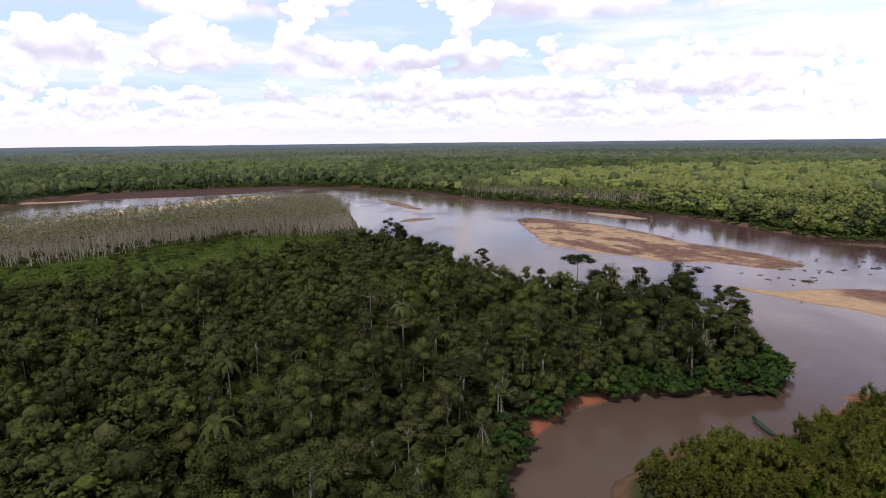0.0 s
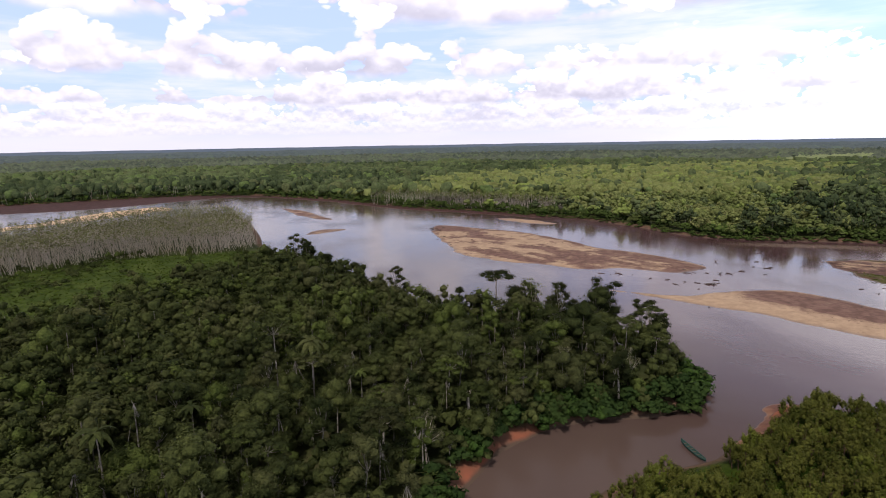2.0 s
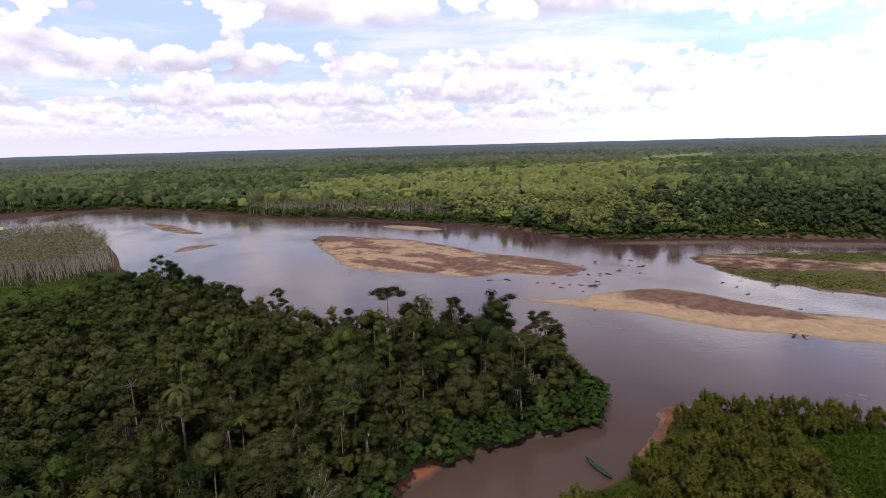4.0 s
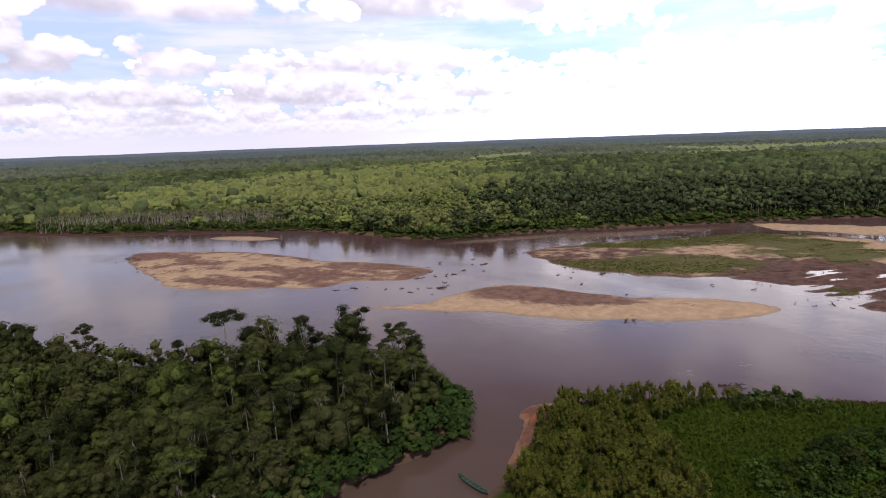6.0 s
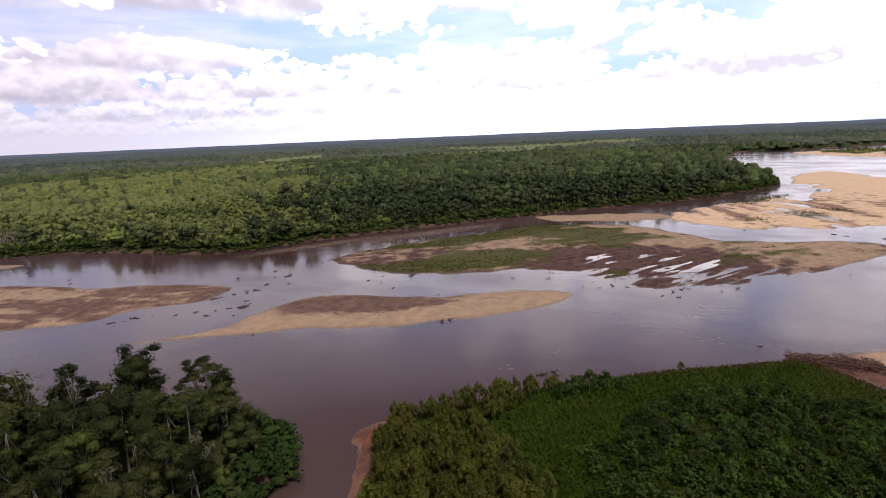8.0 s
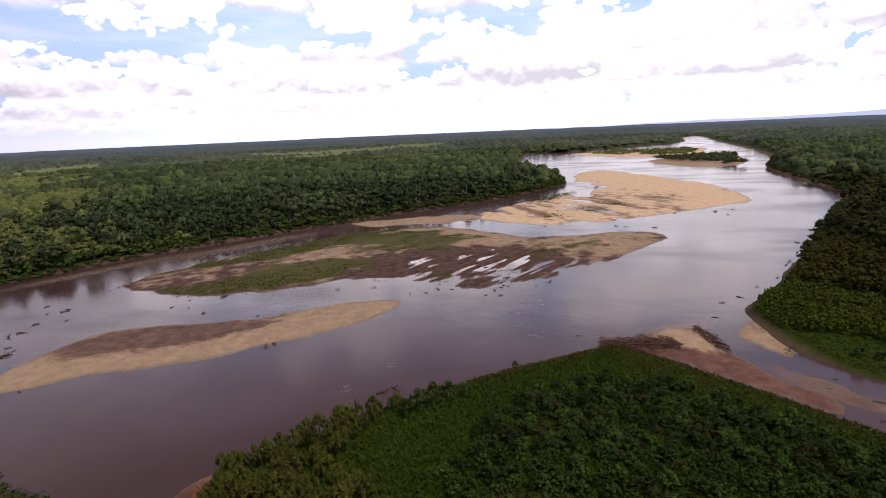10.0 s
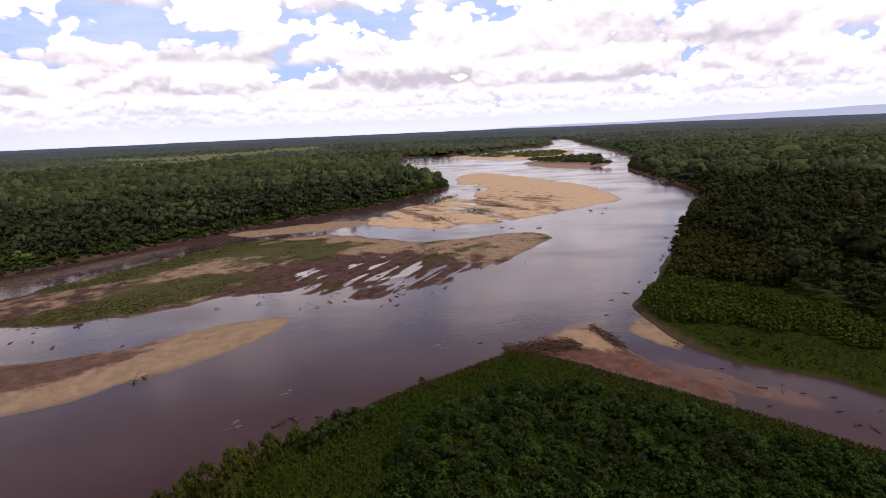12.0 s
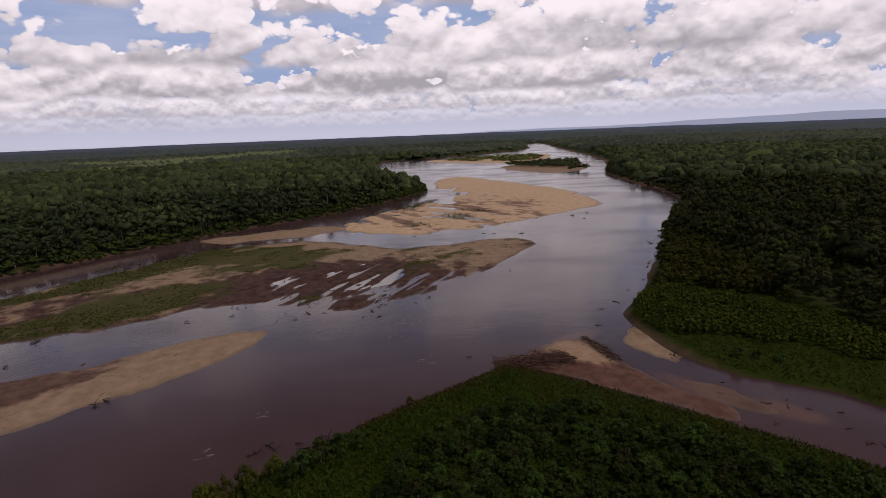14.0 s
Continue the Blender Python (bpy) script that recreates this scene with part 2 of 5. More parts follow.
def water_material():
    m, n = material("silty_river_water")
    f = n.noise(0.012, 4.0, n.pos)
    at = n.add("ShaderNodeSeparateXYZ")
    n.link(n.pos, at.inputs[0])
    silt = n.smooth(n.math("ADD", at.outputs[0], n.math("MULTIPLY", n.noise(0.02, 3.0, n.pos), 60.0)), 90.0, 150.0, 1.0, 0.0)
    col = n.mix(n.smooth(f, 0.35, 0.65), n.mix(silt, rgb(0.068, 0.034, 0.036), rgb(0.090, 0.060, 0.048)), n.mix(silt, rgb(0.094, 0.052, 0.053), rgb(0.114, 0.079, 0.064)))
    # shoals just under the surface at the tributary's mouth and by the far bank
    red, pale = rgb(0.19, 0.092, 0.060), rgb(0.24, 0.175, 0.14)
    # The last two streaks paint bright cloud reflection into the side channel.
    for cx, cy, rx, ry, turn, tone in ((166, -4, 14, 5, 35, red), (152, -19, 11, 5, 45, red), (181, 14, 9, 7, 40, red), (205, 16, 12, 5, 120, red), (425, 150, 26, 85, 12, pale), (330, 255, 70, 12, -30, pale), (265, 300, 60, 8, -25, pale)):
        c, q = math.cos(radians(turn)), math.sin(radians(turn))
        dx, dy = n.math("SUBTRACT", at.outputs[0], cx), n.math("SUBTRACT", at.outputs[1], cy)
        u = n.math("DIVIDE", n.math("ADD", n.math("MULTIPLY", dx, c), n.math("MULTIPLY", dy, q)), rx)
        v = n.math("DIVIDE", n.math("SUBTRACT", n.math("MULTIPLY", dy, c), n.math("MULTIPLY", dx, q)), ry)
        r = n.math("ADD", n.math("ADD", n.math("MULTIPLY", u, u), n.math("MULTIPLY", v, v)), n.math("MULTIPLY", n.noise(0.22, 4.0, n.pos), 1.2))
        col = n.mix(n.smooth(r, 0.5, 1.7, 0.8, 0.0), col, tone)
    n.link(col, n.bsdf.inputs["Base Color"])
    still = n.noise(0.018, 4.0, n.vmath("MULTIPLY", n.pos, (1.0, 0.55, 0.0)))
    n.link(n.smooth(still, 0.42, 0.68, 0.11, 0.25), n.bsdf.inputs["Roughness"])
    n.bsdf.inputs["IOR"].default_value = 1.33
    sep = n.vmath("MULTIPLY", n.pos, (1.0, 1.0, 0.0))
    h = n.math("ADD", n.math("MULTIPLY", n.noise(0.5, 3.0, sep), 0.5), n.noise(0.09, 3.0, sep))
    flow = n.vmath("MULTIPLY", n.pos, (1.0, 0.8, 0.0))
    riffle = n.smooth(n.noise(0.022, 4.0, flow), 0.54, 0.66)
    h = n.math("ADD", h, n.math("MULTIPLY", riffle, n.math("MULTIPLY", n.noise(0.6, 2.0, n.vmath("MULTIPLY", n.pos, (1.0, 0.45, 0.0))), 0.30)))
    bump(n, h, 0.20, 0.22)
    return m


def plain_material(name, a, b, scale=2.0, rough=0.7, metal=0.0):
    m, n = material(name)
    n.link(n.mix(n.smooth(n.noise(scale, 5.0, n.pos), 0.35, 0.65), rgb(*a), rgb(*b)), n.bsdf.inputs["Base Color"])
    n.bsdf.inputs["Roughness"].default_value = rough
    n.bsdf.inputs["Metallic"].default_value = metal
    return m


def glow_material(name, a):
    """Distance far beyond the land that is built: emission stands in for light from hazy air."""
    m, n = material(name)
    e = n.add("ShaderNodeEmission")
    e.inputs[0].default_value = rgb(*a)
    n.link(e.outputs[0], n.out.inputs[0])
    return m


SOIL, WATER = ground_material(), water_material()
SAND = sand_material("river_sand", (0.33, 0.225, 0.142), (0.46, 0.325, 0.205), (0.125, 0.066, 0.048), (0.20, 0.116, 0.084))
MUD_SAND = sand_material("wet_river_mud", (0.31, 0.210, 0.132), (0.44, 0.310, 0.195), (0.058, 0.028, 0.022), (0.130, 0.066, 0.048))
# Far lighter than SAND: sunshine on the distant bars is put into the colour.
SUN_PALE_SAND = sand_material("sun_pale_sand", (0.68, 0.47, 0.285), (0.82, 0.60, 0.385), (0.24, 0.14, 0.098), (0.36, 0.225, 0.155))
POINT_SAND = sand_material("reddish_point_sand", (0.40, 0.262, 0.160), (0.50, 0.345, 0.220), (0.125, 0.056, 0.040), (0.215, 0.108, 0.076))
FAR_MUD = sand_material("dark_red_bank_mud", (0.13, 0.068, 0.050), (0.18, 0.10, 0.074), (0.042, 0.018, 0.015), (0.074, 0.034, 0.028))
RED_SAND = sand_material("red_clay_beach", (0.20, 0.092, 0.056), (0.27, 0.150, 0.090), (0.12, 0.050, 0.034), (0.17, 0.075, 0.048))
# Blue-grey air haze is mixed into the next two leaf colours.
LEAF_HAZY = leaf_material("haze_tinted_distant_leaves", (0.040, 0.058, 0.050), (0.170, 0.196, 0.122), warm=(0.14, 0.14, 0.09))
LEAF_HAZIEST = leaf_material("haze_tinted_remote_leaves", (0.080, 0.108, 0.118), (0.140, 0.170, 0.160), warm=(0.14, 0.15, 0.13))
LEAF_TREE = leaf_material("rainforest_leaves", (0.009, 0.016, 0.006), (0.102, 0.120, 0.036), own=True, warm=(0.105, 0.100, 0.045))
LEAF_RIM = leaf_material("dark_rim_leaves", (0.011, 0.017, 0.006), (0.046, 0.054, 0.018), own=True, warm=(0.06, 0.06, 0.025))
LEAF_PALE = leaf_material("thin_pale_leaves", (0.07, 0.075, 0.035), (0.19, 0.19, 0.105), own=True, warm=(0.20, 0.17, 0.10))
LEAF_WOODS = leaf_material("woodland_leaves", (0.009, 0.016, 0.006), (0.102, 0.120, 0.036), warm=(0.105, 0.100, 0.045))
# Darker than LEAF_WOODS: cloud shade on the near upstream bank is in the colour.
LEAF_UPSTREAM = leaf_material("upstream_forest_leaves", (0.008, 0.014, 0.005), (0.082, 0.094, 0.032), warm=(0.105, 0.095, 0.046))
# Far-bank tones raised for sunlight, blue for haze; young growth is paler itself too.
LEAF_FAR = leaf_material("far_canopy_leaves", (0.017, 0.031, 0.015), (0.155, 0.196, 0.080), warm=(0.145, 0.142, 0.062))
LEAF_YOUNG = leaf_material("sunlit_young_growth_leaves", (0.085, 0.116, 0.032), (0.255, 0.285, 0.098), warm=(0.22, 0.195, 0.08))
LEAF_VERGE = leaf_material("bright_waterside_leaves", (0.028, 0.050, 0.012), (0.098, 0.136, 0.036), warm=(0.11, 0.11, 0.04))
LEAF_GLADE = leaf_material("distant_pale_regrowth_leaves", (0.16, 0.205, 0.095), (0.29, 0.33, 0.165), warm=(0.32, 0.30, 0.19))
LEAF_WILLOW = leaf_material("willow_leaves", (0.036, 0.048, 0.008), (0.150, 0.156, 0.032), own=True, warm=(0.10, 0.10, 0.022))
LEAF_BUSH = leaf_material("broadleaf_bush_leaves", (0.006, 0.014, 0.003), (0.086, 0.146, 0.034), own=True, warm=(0.075, 0.054, 0.024))
LEAF_VINE = leaf_material("riverside_vine_leaves", (0.016, 0.034, 0.010), (0.052, 0.088, 0.022), warm=(0.06, 0.085, 0.02))
LEAF_SCRUB = leaf_material("joined_bush_leaves", (0.006, 0.014, 0.003), (0.082, 0.138, 0.032), warm=(0.075, 0.054, 0.024))
LEAF_OSIER = leaf_material("joined_willow_leaves", (0.022, 0.026, 0.006), (0.080, 0.080, 0.018), warm=(0.08, 0.07, 0.02))
LEAF_CANE = leaf_material("young_cane_leaves", (0.030, 0.054, 0.006), (0.120, 0.150, 0.024), warm=(0.14, 0.13, 0.03))
GRASS = leaf_material("tall_grass_blades", (0.025, 0.050, 0.005), (0.068, 0.104, 0.014), warm=(0.085, 0.068, 0.020))
RUST_GRASS = leaf_material("rusty_waterside_grass_blades", (0.045, 0.034, 0.010), (0.098, 0.072, 0.022), warm=(0.06, 0.07, 0.015))
BANK_GRASS = leaf_material("olive_bank_grass_blades", (0.030, 0.042, 0.006), (0.080, 0.086, 0.016), warm=(0.080, 0.060, 0.018))
MEADOW_GRASS = leaf_material("clearing_grass_blades", (0.036, 0.062, 0.009), (0.070, 0.098, 0.018), warm=(0.08, 0.085, 0.02))
SEDGE = leaf_material("bar_sedge_blades", (0.036, 0.068, 0.006), (0.086, 0.104, 0.016), warm=(0.12, 0.10, 0.03))
CANE_LEAF = leaf_material("pole_tree_leaves", (0.110, 0.122, 0.042), (0.200, 0.210, 0.084), warm=(0.21, 0.185, 0.095))
BARK = bark_material("grey_bark", (0.15, 0.13, 0.105), (0.30, 0.275, 0.235))
PALE_BARK = bark_material("pale_pole_bark", (0.30, 0.255, 0.20), (0.49, 0.43, 0.355))
DRIFT = bark_material("weathered_driftwood", (0.035, 0.026, 0.022), (0.10, 0.072, 0.055))
JAM = bark_material("stranded_log_bark", (0.055, 0.026, 0.019), (0.17, 0.088, 0.060))
# Horizon strips glow by themselves to show the haze in front of them.
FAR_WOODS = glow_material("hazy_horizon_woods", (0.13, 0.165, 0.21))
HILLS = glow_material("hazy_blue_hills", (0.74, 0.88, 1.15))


# ---- shape tools ----
rng = np.random.default_rng(11)


def lattice(ix, iy, seed):
    h = np.sin(ix * 127.1 + iy * 311.7 + seed * 74.7) * 43758.5453
    return h - np.floor(h)


def fbm(x, y, size, octaves=4, seed=0):
    """Smooth noise about 0, roughly -0.5 to 0.5, whose largest features are size metres wide."""
    total, amp, norm = 0.0, 1.0, 0.0
    for o in range(octaves):
        u, v = x / size, y / size
        iu, iv = np.floor(u), np.floor(v)
        fu, fv = u - iu, v - iv
        fu, fv = fu * fu * (3 - 2 * fu), fv * fv * (3 - 2 * fv)
        s = seed + o * 13
        a = lattice(iu, iv, s) * (1 - fu) + lattice(iu + 1, iv, s) * fu
        b = lattice(iu, iv + 1, s) * (1 - fu) + lattice(iu + 1, iv + 1, s) * fu
        total, norm = total + amp * (a * (1 - fv) + b * fv - 0.5), norm + amp
        amp, size = amp * 0.5, size * 0.5
    return total / norm * 1.5


def spline(points, steps=4):
    """A closed smooth outline through a few corners."""
    p = np.array(points, float)
    a, b, c, d = np.roll(p, 1, 0), p, np.roll(p, -1, 0), np.roll(p, -2, 0)
    out = []
    for k in range(steps):
        t = k / steps
        out.append(0.5 * (2 * b + (c - a) * t + (2 * a - 5 * b + 4 * c - d) * t * t + (3 * b - a - 3 * c + d) * t ** 3))
    return np.stack(out, 1).reshape(-1, 2)


def inside_by(x, y, outline):
    """How far a place lies inside an outline (negative: outside), in metres."""
    shape, x, y = np.shape(x), np.ravel(x).astype(float), np.ravel(y).astype(float)
    d2, odd = np.full(len(x), 1e12), np.zeros(len(x), bool)
    for (ax, ay), (bx, by) in zip(outline, np.roll(outline, -1, 0)):
        ex, ey = bx - ax, by - ay
        t = np.clip(((x - ax) * ex + (y - ay) * ey) / max(ex * ex + ey * ey, 1e-9), 0, 1)
        d2 = np.minimum(d2, (x - ax - t * ex) ** 2 + (y - ay - t * ey) ** 2)
        if ay != by:
            odd ^= ((ay > y) != (by > y)) & (x < (bx - ax) * (y - ay) / (by - ay) + ax)
    return (np.sqrt(d2) * np.where(odd, 1, -1)).reshape(shape)


def mesh_of(name, verts, faces, mats, smooth=False, attrs=None, slots=None, tris=None, normals=None):
    """A mesh from arrays: faces with one number of corners, and triangles (always smooth) besides."""
    verts, faces = np.asarray(verts, np.float32), np.asarray(faces, np.int32)
    me = bpy.data.meshes.new(name)
    k, q = faces.shape[1], len(faces)
    loops, starts, soft = faces.ravel(), np.arange(0, faces.size, k, dtype=np.int32), np.full(q, smooth, bool)
    if tris is not None and len(tris):
        tris = np.asarray(tris, np.int32)
        starts = np.concatenate([starts, len(loops) + np.arange(0, tris.size, 3, dtype=np.int32)])
        loops, soft = np.concatenate([loops, tris.ravel()]), np.concatenate([soft, np.ones(len(tris), bool)])
        if slots is not None:
            slots = np.concatenate([slots, np.zeros(len(tris), np.int32)])
    me.vertices.add(len(verts)), me.loops.add(len(loops)), me.polygons.add(len(starts))
    me.vertices.foreach_set("co", verts.ravel())
    me.loops.foreach_set("vertex_index", loops)
    me.polygons.foreach_set("loop_start", starts)
    me.polygons.foreach_set("use_smooth", soft)
    if slots is not None:
        me.polygons.foreach_set("material_index", np.asarray(slots, np.int32))
    for m in mats:
        me.materials.append(m)
    for key, value in (attrs or {}).items():
        me.attributes.new(key, "FLOAT", "POINT").data.foreach_set("value", np.asarray(value, np.float32))
    me.update(calc_edges=True)
    if normals is not None:
        full = np.zeros((len(verts), 3), np.float32)
        full[:len(normals)] = normals
        me.normals_split_custom_set_from_vertices(full)
    return me


def crown_normals(out, spread=0.32):
    """Shading directions of leaf sprays: round with the leaf mass that they belong to."""
    d = out + rng.normal(0, spread, out.shape)
    return np.repeat(d / (np.linalg.norm(d, axis=1)[:, None] + 1e-9), 4, 0)


def grid_faces(nx, ny, keep=None):
    i = np.arange(nx * ny).reshape(ny, nx)
    f = np.stack([i[:-1, :-1], i[:-1, 1:], i[1:, 1:], i[1:, :-1]], -1).reshape(-1, 4)
    return f if keep is None else f[keep.ravel()[f].any(1)]


def part(name, data, parent, label=""):
    ob = new(name, data)
    ob.parent = parent
    return tagged(ob, label)


def leaf_quads(centre, normal, size, lean=0.38):
    """Irregular leaf sprays: one four-cornered, slightly folded blade for each centre."""
    c, nrm = np.asarray(centre, float), np.asarray(normal, float)
    k = len(c)
    nrm = nrm + rng.normal(0, lean, (k, 3))
    nrm /= np.linalg.norm(nrm, axis=1)[:, None] + 1e-9
    a = np.cross(nrm, rng.normal(0, 1, (k, 3)))
    a /= np.linalg.norm(a, axis=1)[:, None] + 1e-9
    b = np.cross(nrm, a)
    s = (np.ones(k) * size * 0.5)[:, None]
    w = rng.uniform(0.5, 1.15, (4, k, 1))
    fold = nrm * s * rng.uniform(-0.1, 0.4, (k, 1))
    v = np.stack([c + a * s * w[0] * 1.25, c + b * s * w[1] * 0.8 + fold, c - a * s * w[2] * 1.25, c - b * s * w[3] * 0.8 + fold], 1)
    return v.reshape(-1, 3), np.arange(4 * k).reshape(k, 4)


def tube(points, radii, sides=6):
    """A tapered round limb along a line of points."""
    p, verts, faces = [Vector(q) for q in points], [], []
    for i, q in enumerate(p):
        d = (p[min(i + 1, len(p) - 1)] - p[max(i - 1, 0)]).normalized()
        u = d.cross(Vector((0.31, 0.95, 0.1))).normalized()
        w = d.cross(u)
        for k in range(sides):
            a = math.tau * k / sides
            verts.append(q + (u * math.cos(a) + w * math.sin(a)) * radii[i])
    for i in range(len(p) - 1):
        for k in range(sides):
            faces.append((i * sides + k, i * sides + (k + 1) % sides, (i + 1) * sides + (k + 1) % sides, (i + 1) * sides + k))
    return [tuple(v) for v in verts], faces


def merge(pieces):
    verts, faces, off = [], [], 0
    for v, f in pieces:
        verts.append(np.asarray(v, float)), faces.append(np.asarray(f) + off)
        off += len(v)
    return np.concatenate(verts), np.concatenate(faces)


# ---- plan of the land, metres ----
PENINSULA = [(8, 88), (15, 102), (26, 116), (35, 122), (44, 126), (55, 127), (67, 126), (78, 129), (85, 136), (87, 145), (83, 163), (78, 177), (68, 190), (55, 198),
             (38, 198), (27, 206), (19, 219), (10, 241), (-2, 270), (-20, 304), (-45, 350), (-57, 384), (-64, 420), (-78, 476), (-95, 535), (-120, 562), (-175, 550), (-239, 475),
             (-280, 428), (-317, 393), (-420, 330), (-700, 260), (-4700, 150), (-4700, -4700), (-60, -4700), (-90, -400), (-30, -100), (-8, 0), (3, 60)]
SPIT = [(28, 88), (35, 95), (43, 101), (52, 104), (68, 107), (78, 112), (86, 116), (93, 122), (100, 124), (109, 120), (119, 112), (129, 105), (139, 95), (148, 86),
        (158, 76), (171, 60), (180, 48), (184, 41), (175, 27), (164, 15), (154, 4), (145, -5), (137, -14), (126, -25), (100, -60), (60, -140), (20, -400),
        (-20, -800), (-70, -400), (0, -100), (12, 0), (20, 55)]
RIGHT_BANK = [(120, -66), (149, -43), (159, -37), (164, -29), (172, -17), (184, -9), (196, -7), (212, -6), (226, -7), (238, -14), (263, -28), (293, -44), (346, -69), (392, -89),
              (444, -117), (503, -150), (575, -168), (654, -171), (842, -191), (1020, -249), (1336, -302), (2380, -417), (4800, -800), (4800, -4800), (0, -4800),
              (0, -1200), (50, -400), (90, -140)]
FAR_BANK = [(-4800, 420), (-900, 500), (-600, 545), (-441, 572), (-438, 630), (-412, 706), (-356, 744), (-289, 764), (-230, 784), (-169, 776), (-124, 770), (-73, 723),
            (-22, 676), (1, 644), (39, 590), (65, 560), (100, 530), (136, 496), (157, 470), (183, 446), (203, 396), (217, 352), (238, 330), (268, 316), (305, 299),
            (350, 270), (395, 241), (432, 213), (466, 190), (503, 155), (548, 125), (596, 99), (640, 78), (685, 62), (720, 66), (760, 80), (850, 112), (1048, 150),
            (1400, 160), (1466, 57), (1715, -142), (1873, -260), (2400, -350), (4800, -690), (4800, 4800), (-4800, 4800)]
SHORES = [spline(p) for p in (PENINSULA, SPIT, RIGHT_BANK, FAR_BANK)]
MEADOW_P = spline([(-60, 268), (-92, 232), (-120, 208), (-150, 194), (-210, 182), (-330, 174), (-420, 220), (-400, 320), (-300, 270), (-215, 275), (-172, 320), (-130, 350), (-80, 356), (-52, 348), (-30, 312), (-45, 296)])
MEADOW_S = spline([(56, 101), (70, 105), (84, 112), (98, 121), (108, 118), (119, 110), (129, 103), (139, 93), (148, 84), (158, 74), (170, 59), (179, 47), (182, 41), (173, 27), (162, 15), (152, 4), (143, -5), (135, -14), (124, -25), (98, -58), (40, -60), (25, 20), (32, 80)])
MEADOW_R = spline([(149, -45), (160, -38), (166, -28), (174, -19), (190, -12), (212, -9), (226, -10), (240, -17), (263, -31), (293, -47), (346, -72), (330, -85), (262, -72), (225, -70), (186, -84), (120, -125), (100, -95)])


def land_height(x, y):
    """Ground level, and how far inside the land a place is."""
    wob = fbm(x, y, 26, 4, 5) * 4.0
    s = np.full(np.shape(x), -1e9)
    for k, o in enumerate(SHORES):
        d = inside_by(x, y, o) + wob * (0.35 if k < 2 else 1.0)
        s = np.maximum(s, d)
    bank = np.where(s > 0, 2.4 * (1 - np.exp(-s / 2.6)), np.maximum(-4.0, 0.4 * s))
    z = bank + np.where(s > 3, fbm(x, y, 40, 3, 9) * 0.8 * np.clip(s / 20, 0, 1), 0)
    return z, s


def axis(lo, hi, step, reach_lo, reach_hi, grow):
    core = np.arange(lo, hi + step, step)
    up, d = [hi + step], step
    while up[-1] < reach_hi:
        d *= grow
        up.append(up[-1] + d)
    dn, d = [lo], step
    while dn[-1] > reach_lo:
        d *= grow
        dn.append(dn[-1] - d)
    return np.concatenate([dn[:0:-1], core, up])


def scars(x, y):
    """Bare red earth where the peninsula's bank has slipped."""
    return np.clip(sum(np.exp(-((x - a) ** 2 + (y - b) ** 2) / r ** 2) for a, b, r in ((33.5, 121, 2.4), (28.5, 117.3, 2.0), (20, 109.5, 2.6), (38, 123, 1.7), (12, 97, 2.0), (24.5, 114, 1.8), (96, 122, 4))) * 1.6, 0, 1)


def build_ground():
    xs, ys = axis(-60, 260, 2.2, -4700, 4700, 1.05), axis(-60, 260, 2.2, -4700, 4700, 1.05)
    x, y = np.meshgrid(xs, ys)
    z, s = land_height(x, y)
    m = np.maximum.reduce([np.clip(inside_by(x, y, o) / 3 + m, 0, 1) for o, m in ((MEADOW_P, 1.1), (MEADOW_S, 0.4), (MEADOW_R, 1.1))])
    me = mesh_of("ground", np.stack([x, y, z], -1).reshape(-1, 3), grid_faces(len(xs), len(ys)), [SOIL], True, {"meadow": m.ravel(), "scar": scars(x, y).ravel()})
    tagged(new("ground", me), "forest floor with red clay river banks and grassy clearings", "ground", kind="structure")


build_ground()
tagged(new("water", mesh_of("water", [(-4700, -4700, 0), (4700, -4700, 0), (4700, 4700, 0), (-4700, 4700, 0)], [(0, 1, 2, 3)], [WATER])),
       "wide silty brown river reflecting a cloudy sky", "river", kind="structure")


# ---- sandbars ----
def sandbar(label, points, step, top=0.9, slope=0.07, mud=None, dip=None, rough=0.25, grass=None, mat=None, wob=5.0):
    """A low bank of sand or mud that dips under the water all round."""
    o = spline(points)
    lo, hi = o.min(0) - 6, o.max(0) + 6
    xs, ys = np.arange(lo[0], hi[0], step), np.arange(lo[1], hi[1], step)
    x, y = np.meshgrid(xs, ys)
    s = inside_by(x, y, o) + fbm(x, y, 16, 5, 3) * wob + fbm(x, y, 5, 2, 23) * 1.2 - 1.2
    z = np.where(s > 0, top * (1 - np.exp(-s * slope / top)), np.maximum(-0.8, 0.10 * s)) + fbm(x, y, 9, 4, 8) * rough * np.clip(s / 6, 0, 1)
    if dip:
        z = z - dip(x, y)
    mm = mud(x, y, s) if mud else np.full(x.shape, 0.25)
    gg = grass(x, y) if grass else np.zeros(x.shape)
    f = grid_faces(len(xs), len(ys), (z > -0.5))
    me = mesh_of("sandbar", np.stack([x, y, z], -1).reshape(-1, 3), f, [mat or SAND], True, {"mud": mm.ravel(), "turf": gg.ravel()})
    return tagged(new("sandbar", me), label, "sandbar", "bars in the river", "structure")


BAR_A = [(60, 441), (73, 444), (96, 420), (124, 389), (142, 338), (157, 311), (170, 286), (175, 264), (152, 258), (130, 272), (114, 273), (98, 286), (79, 302), (64, 319), (57, 349), (56, 395)]
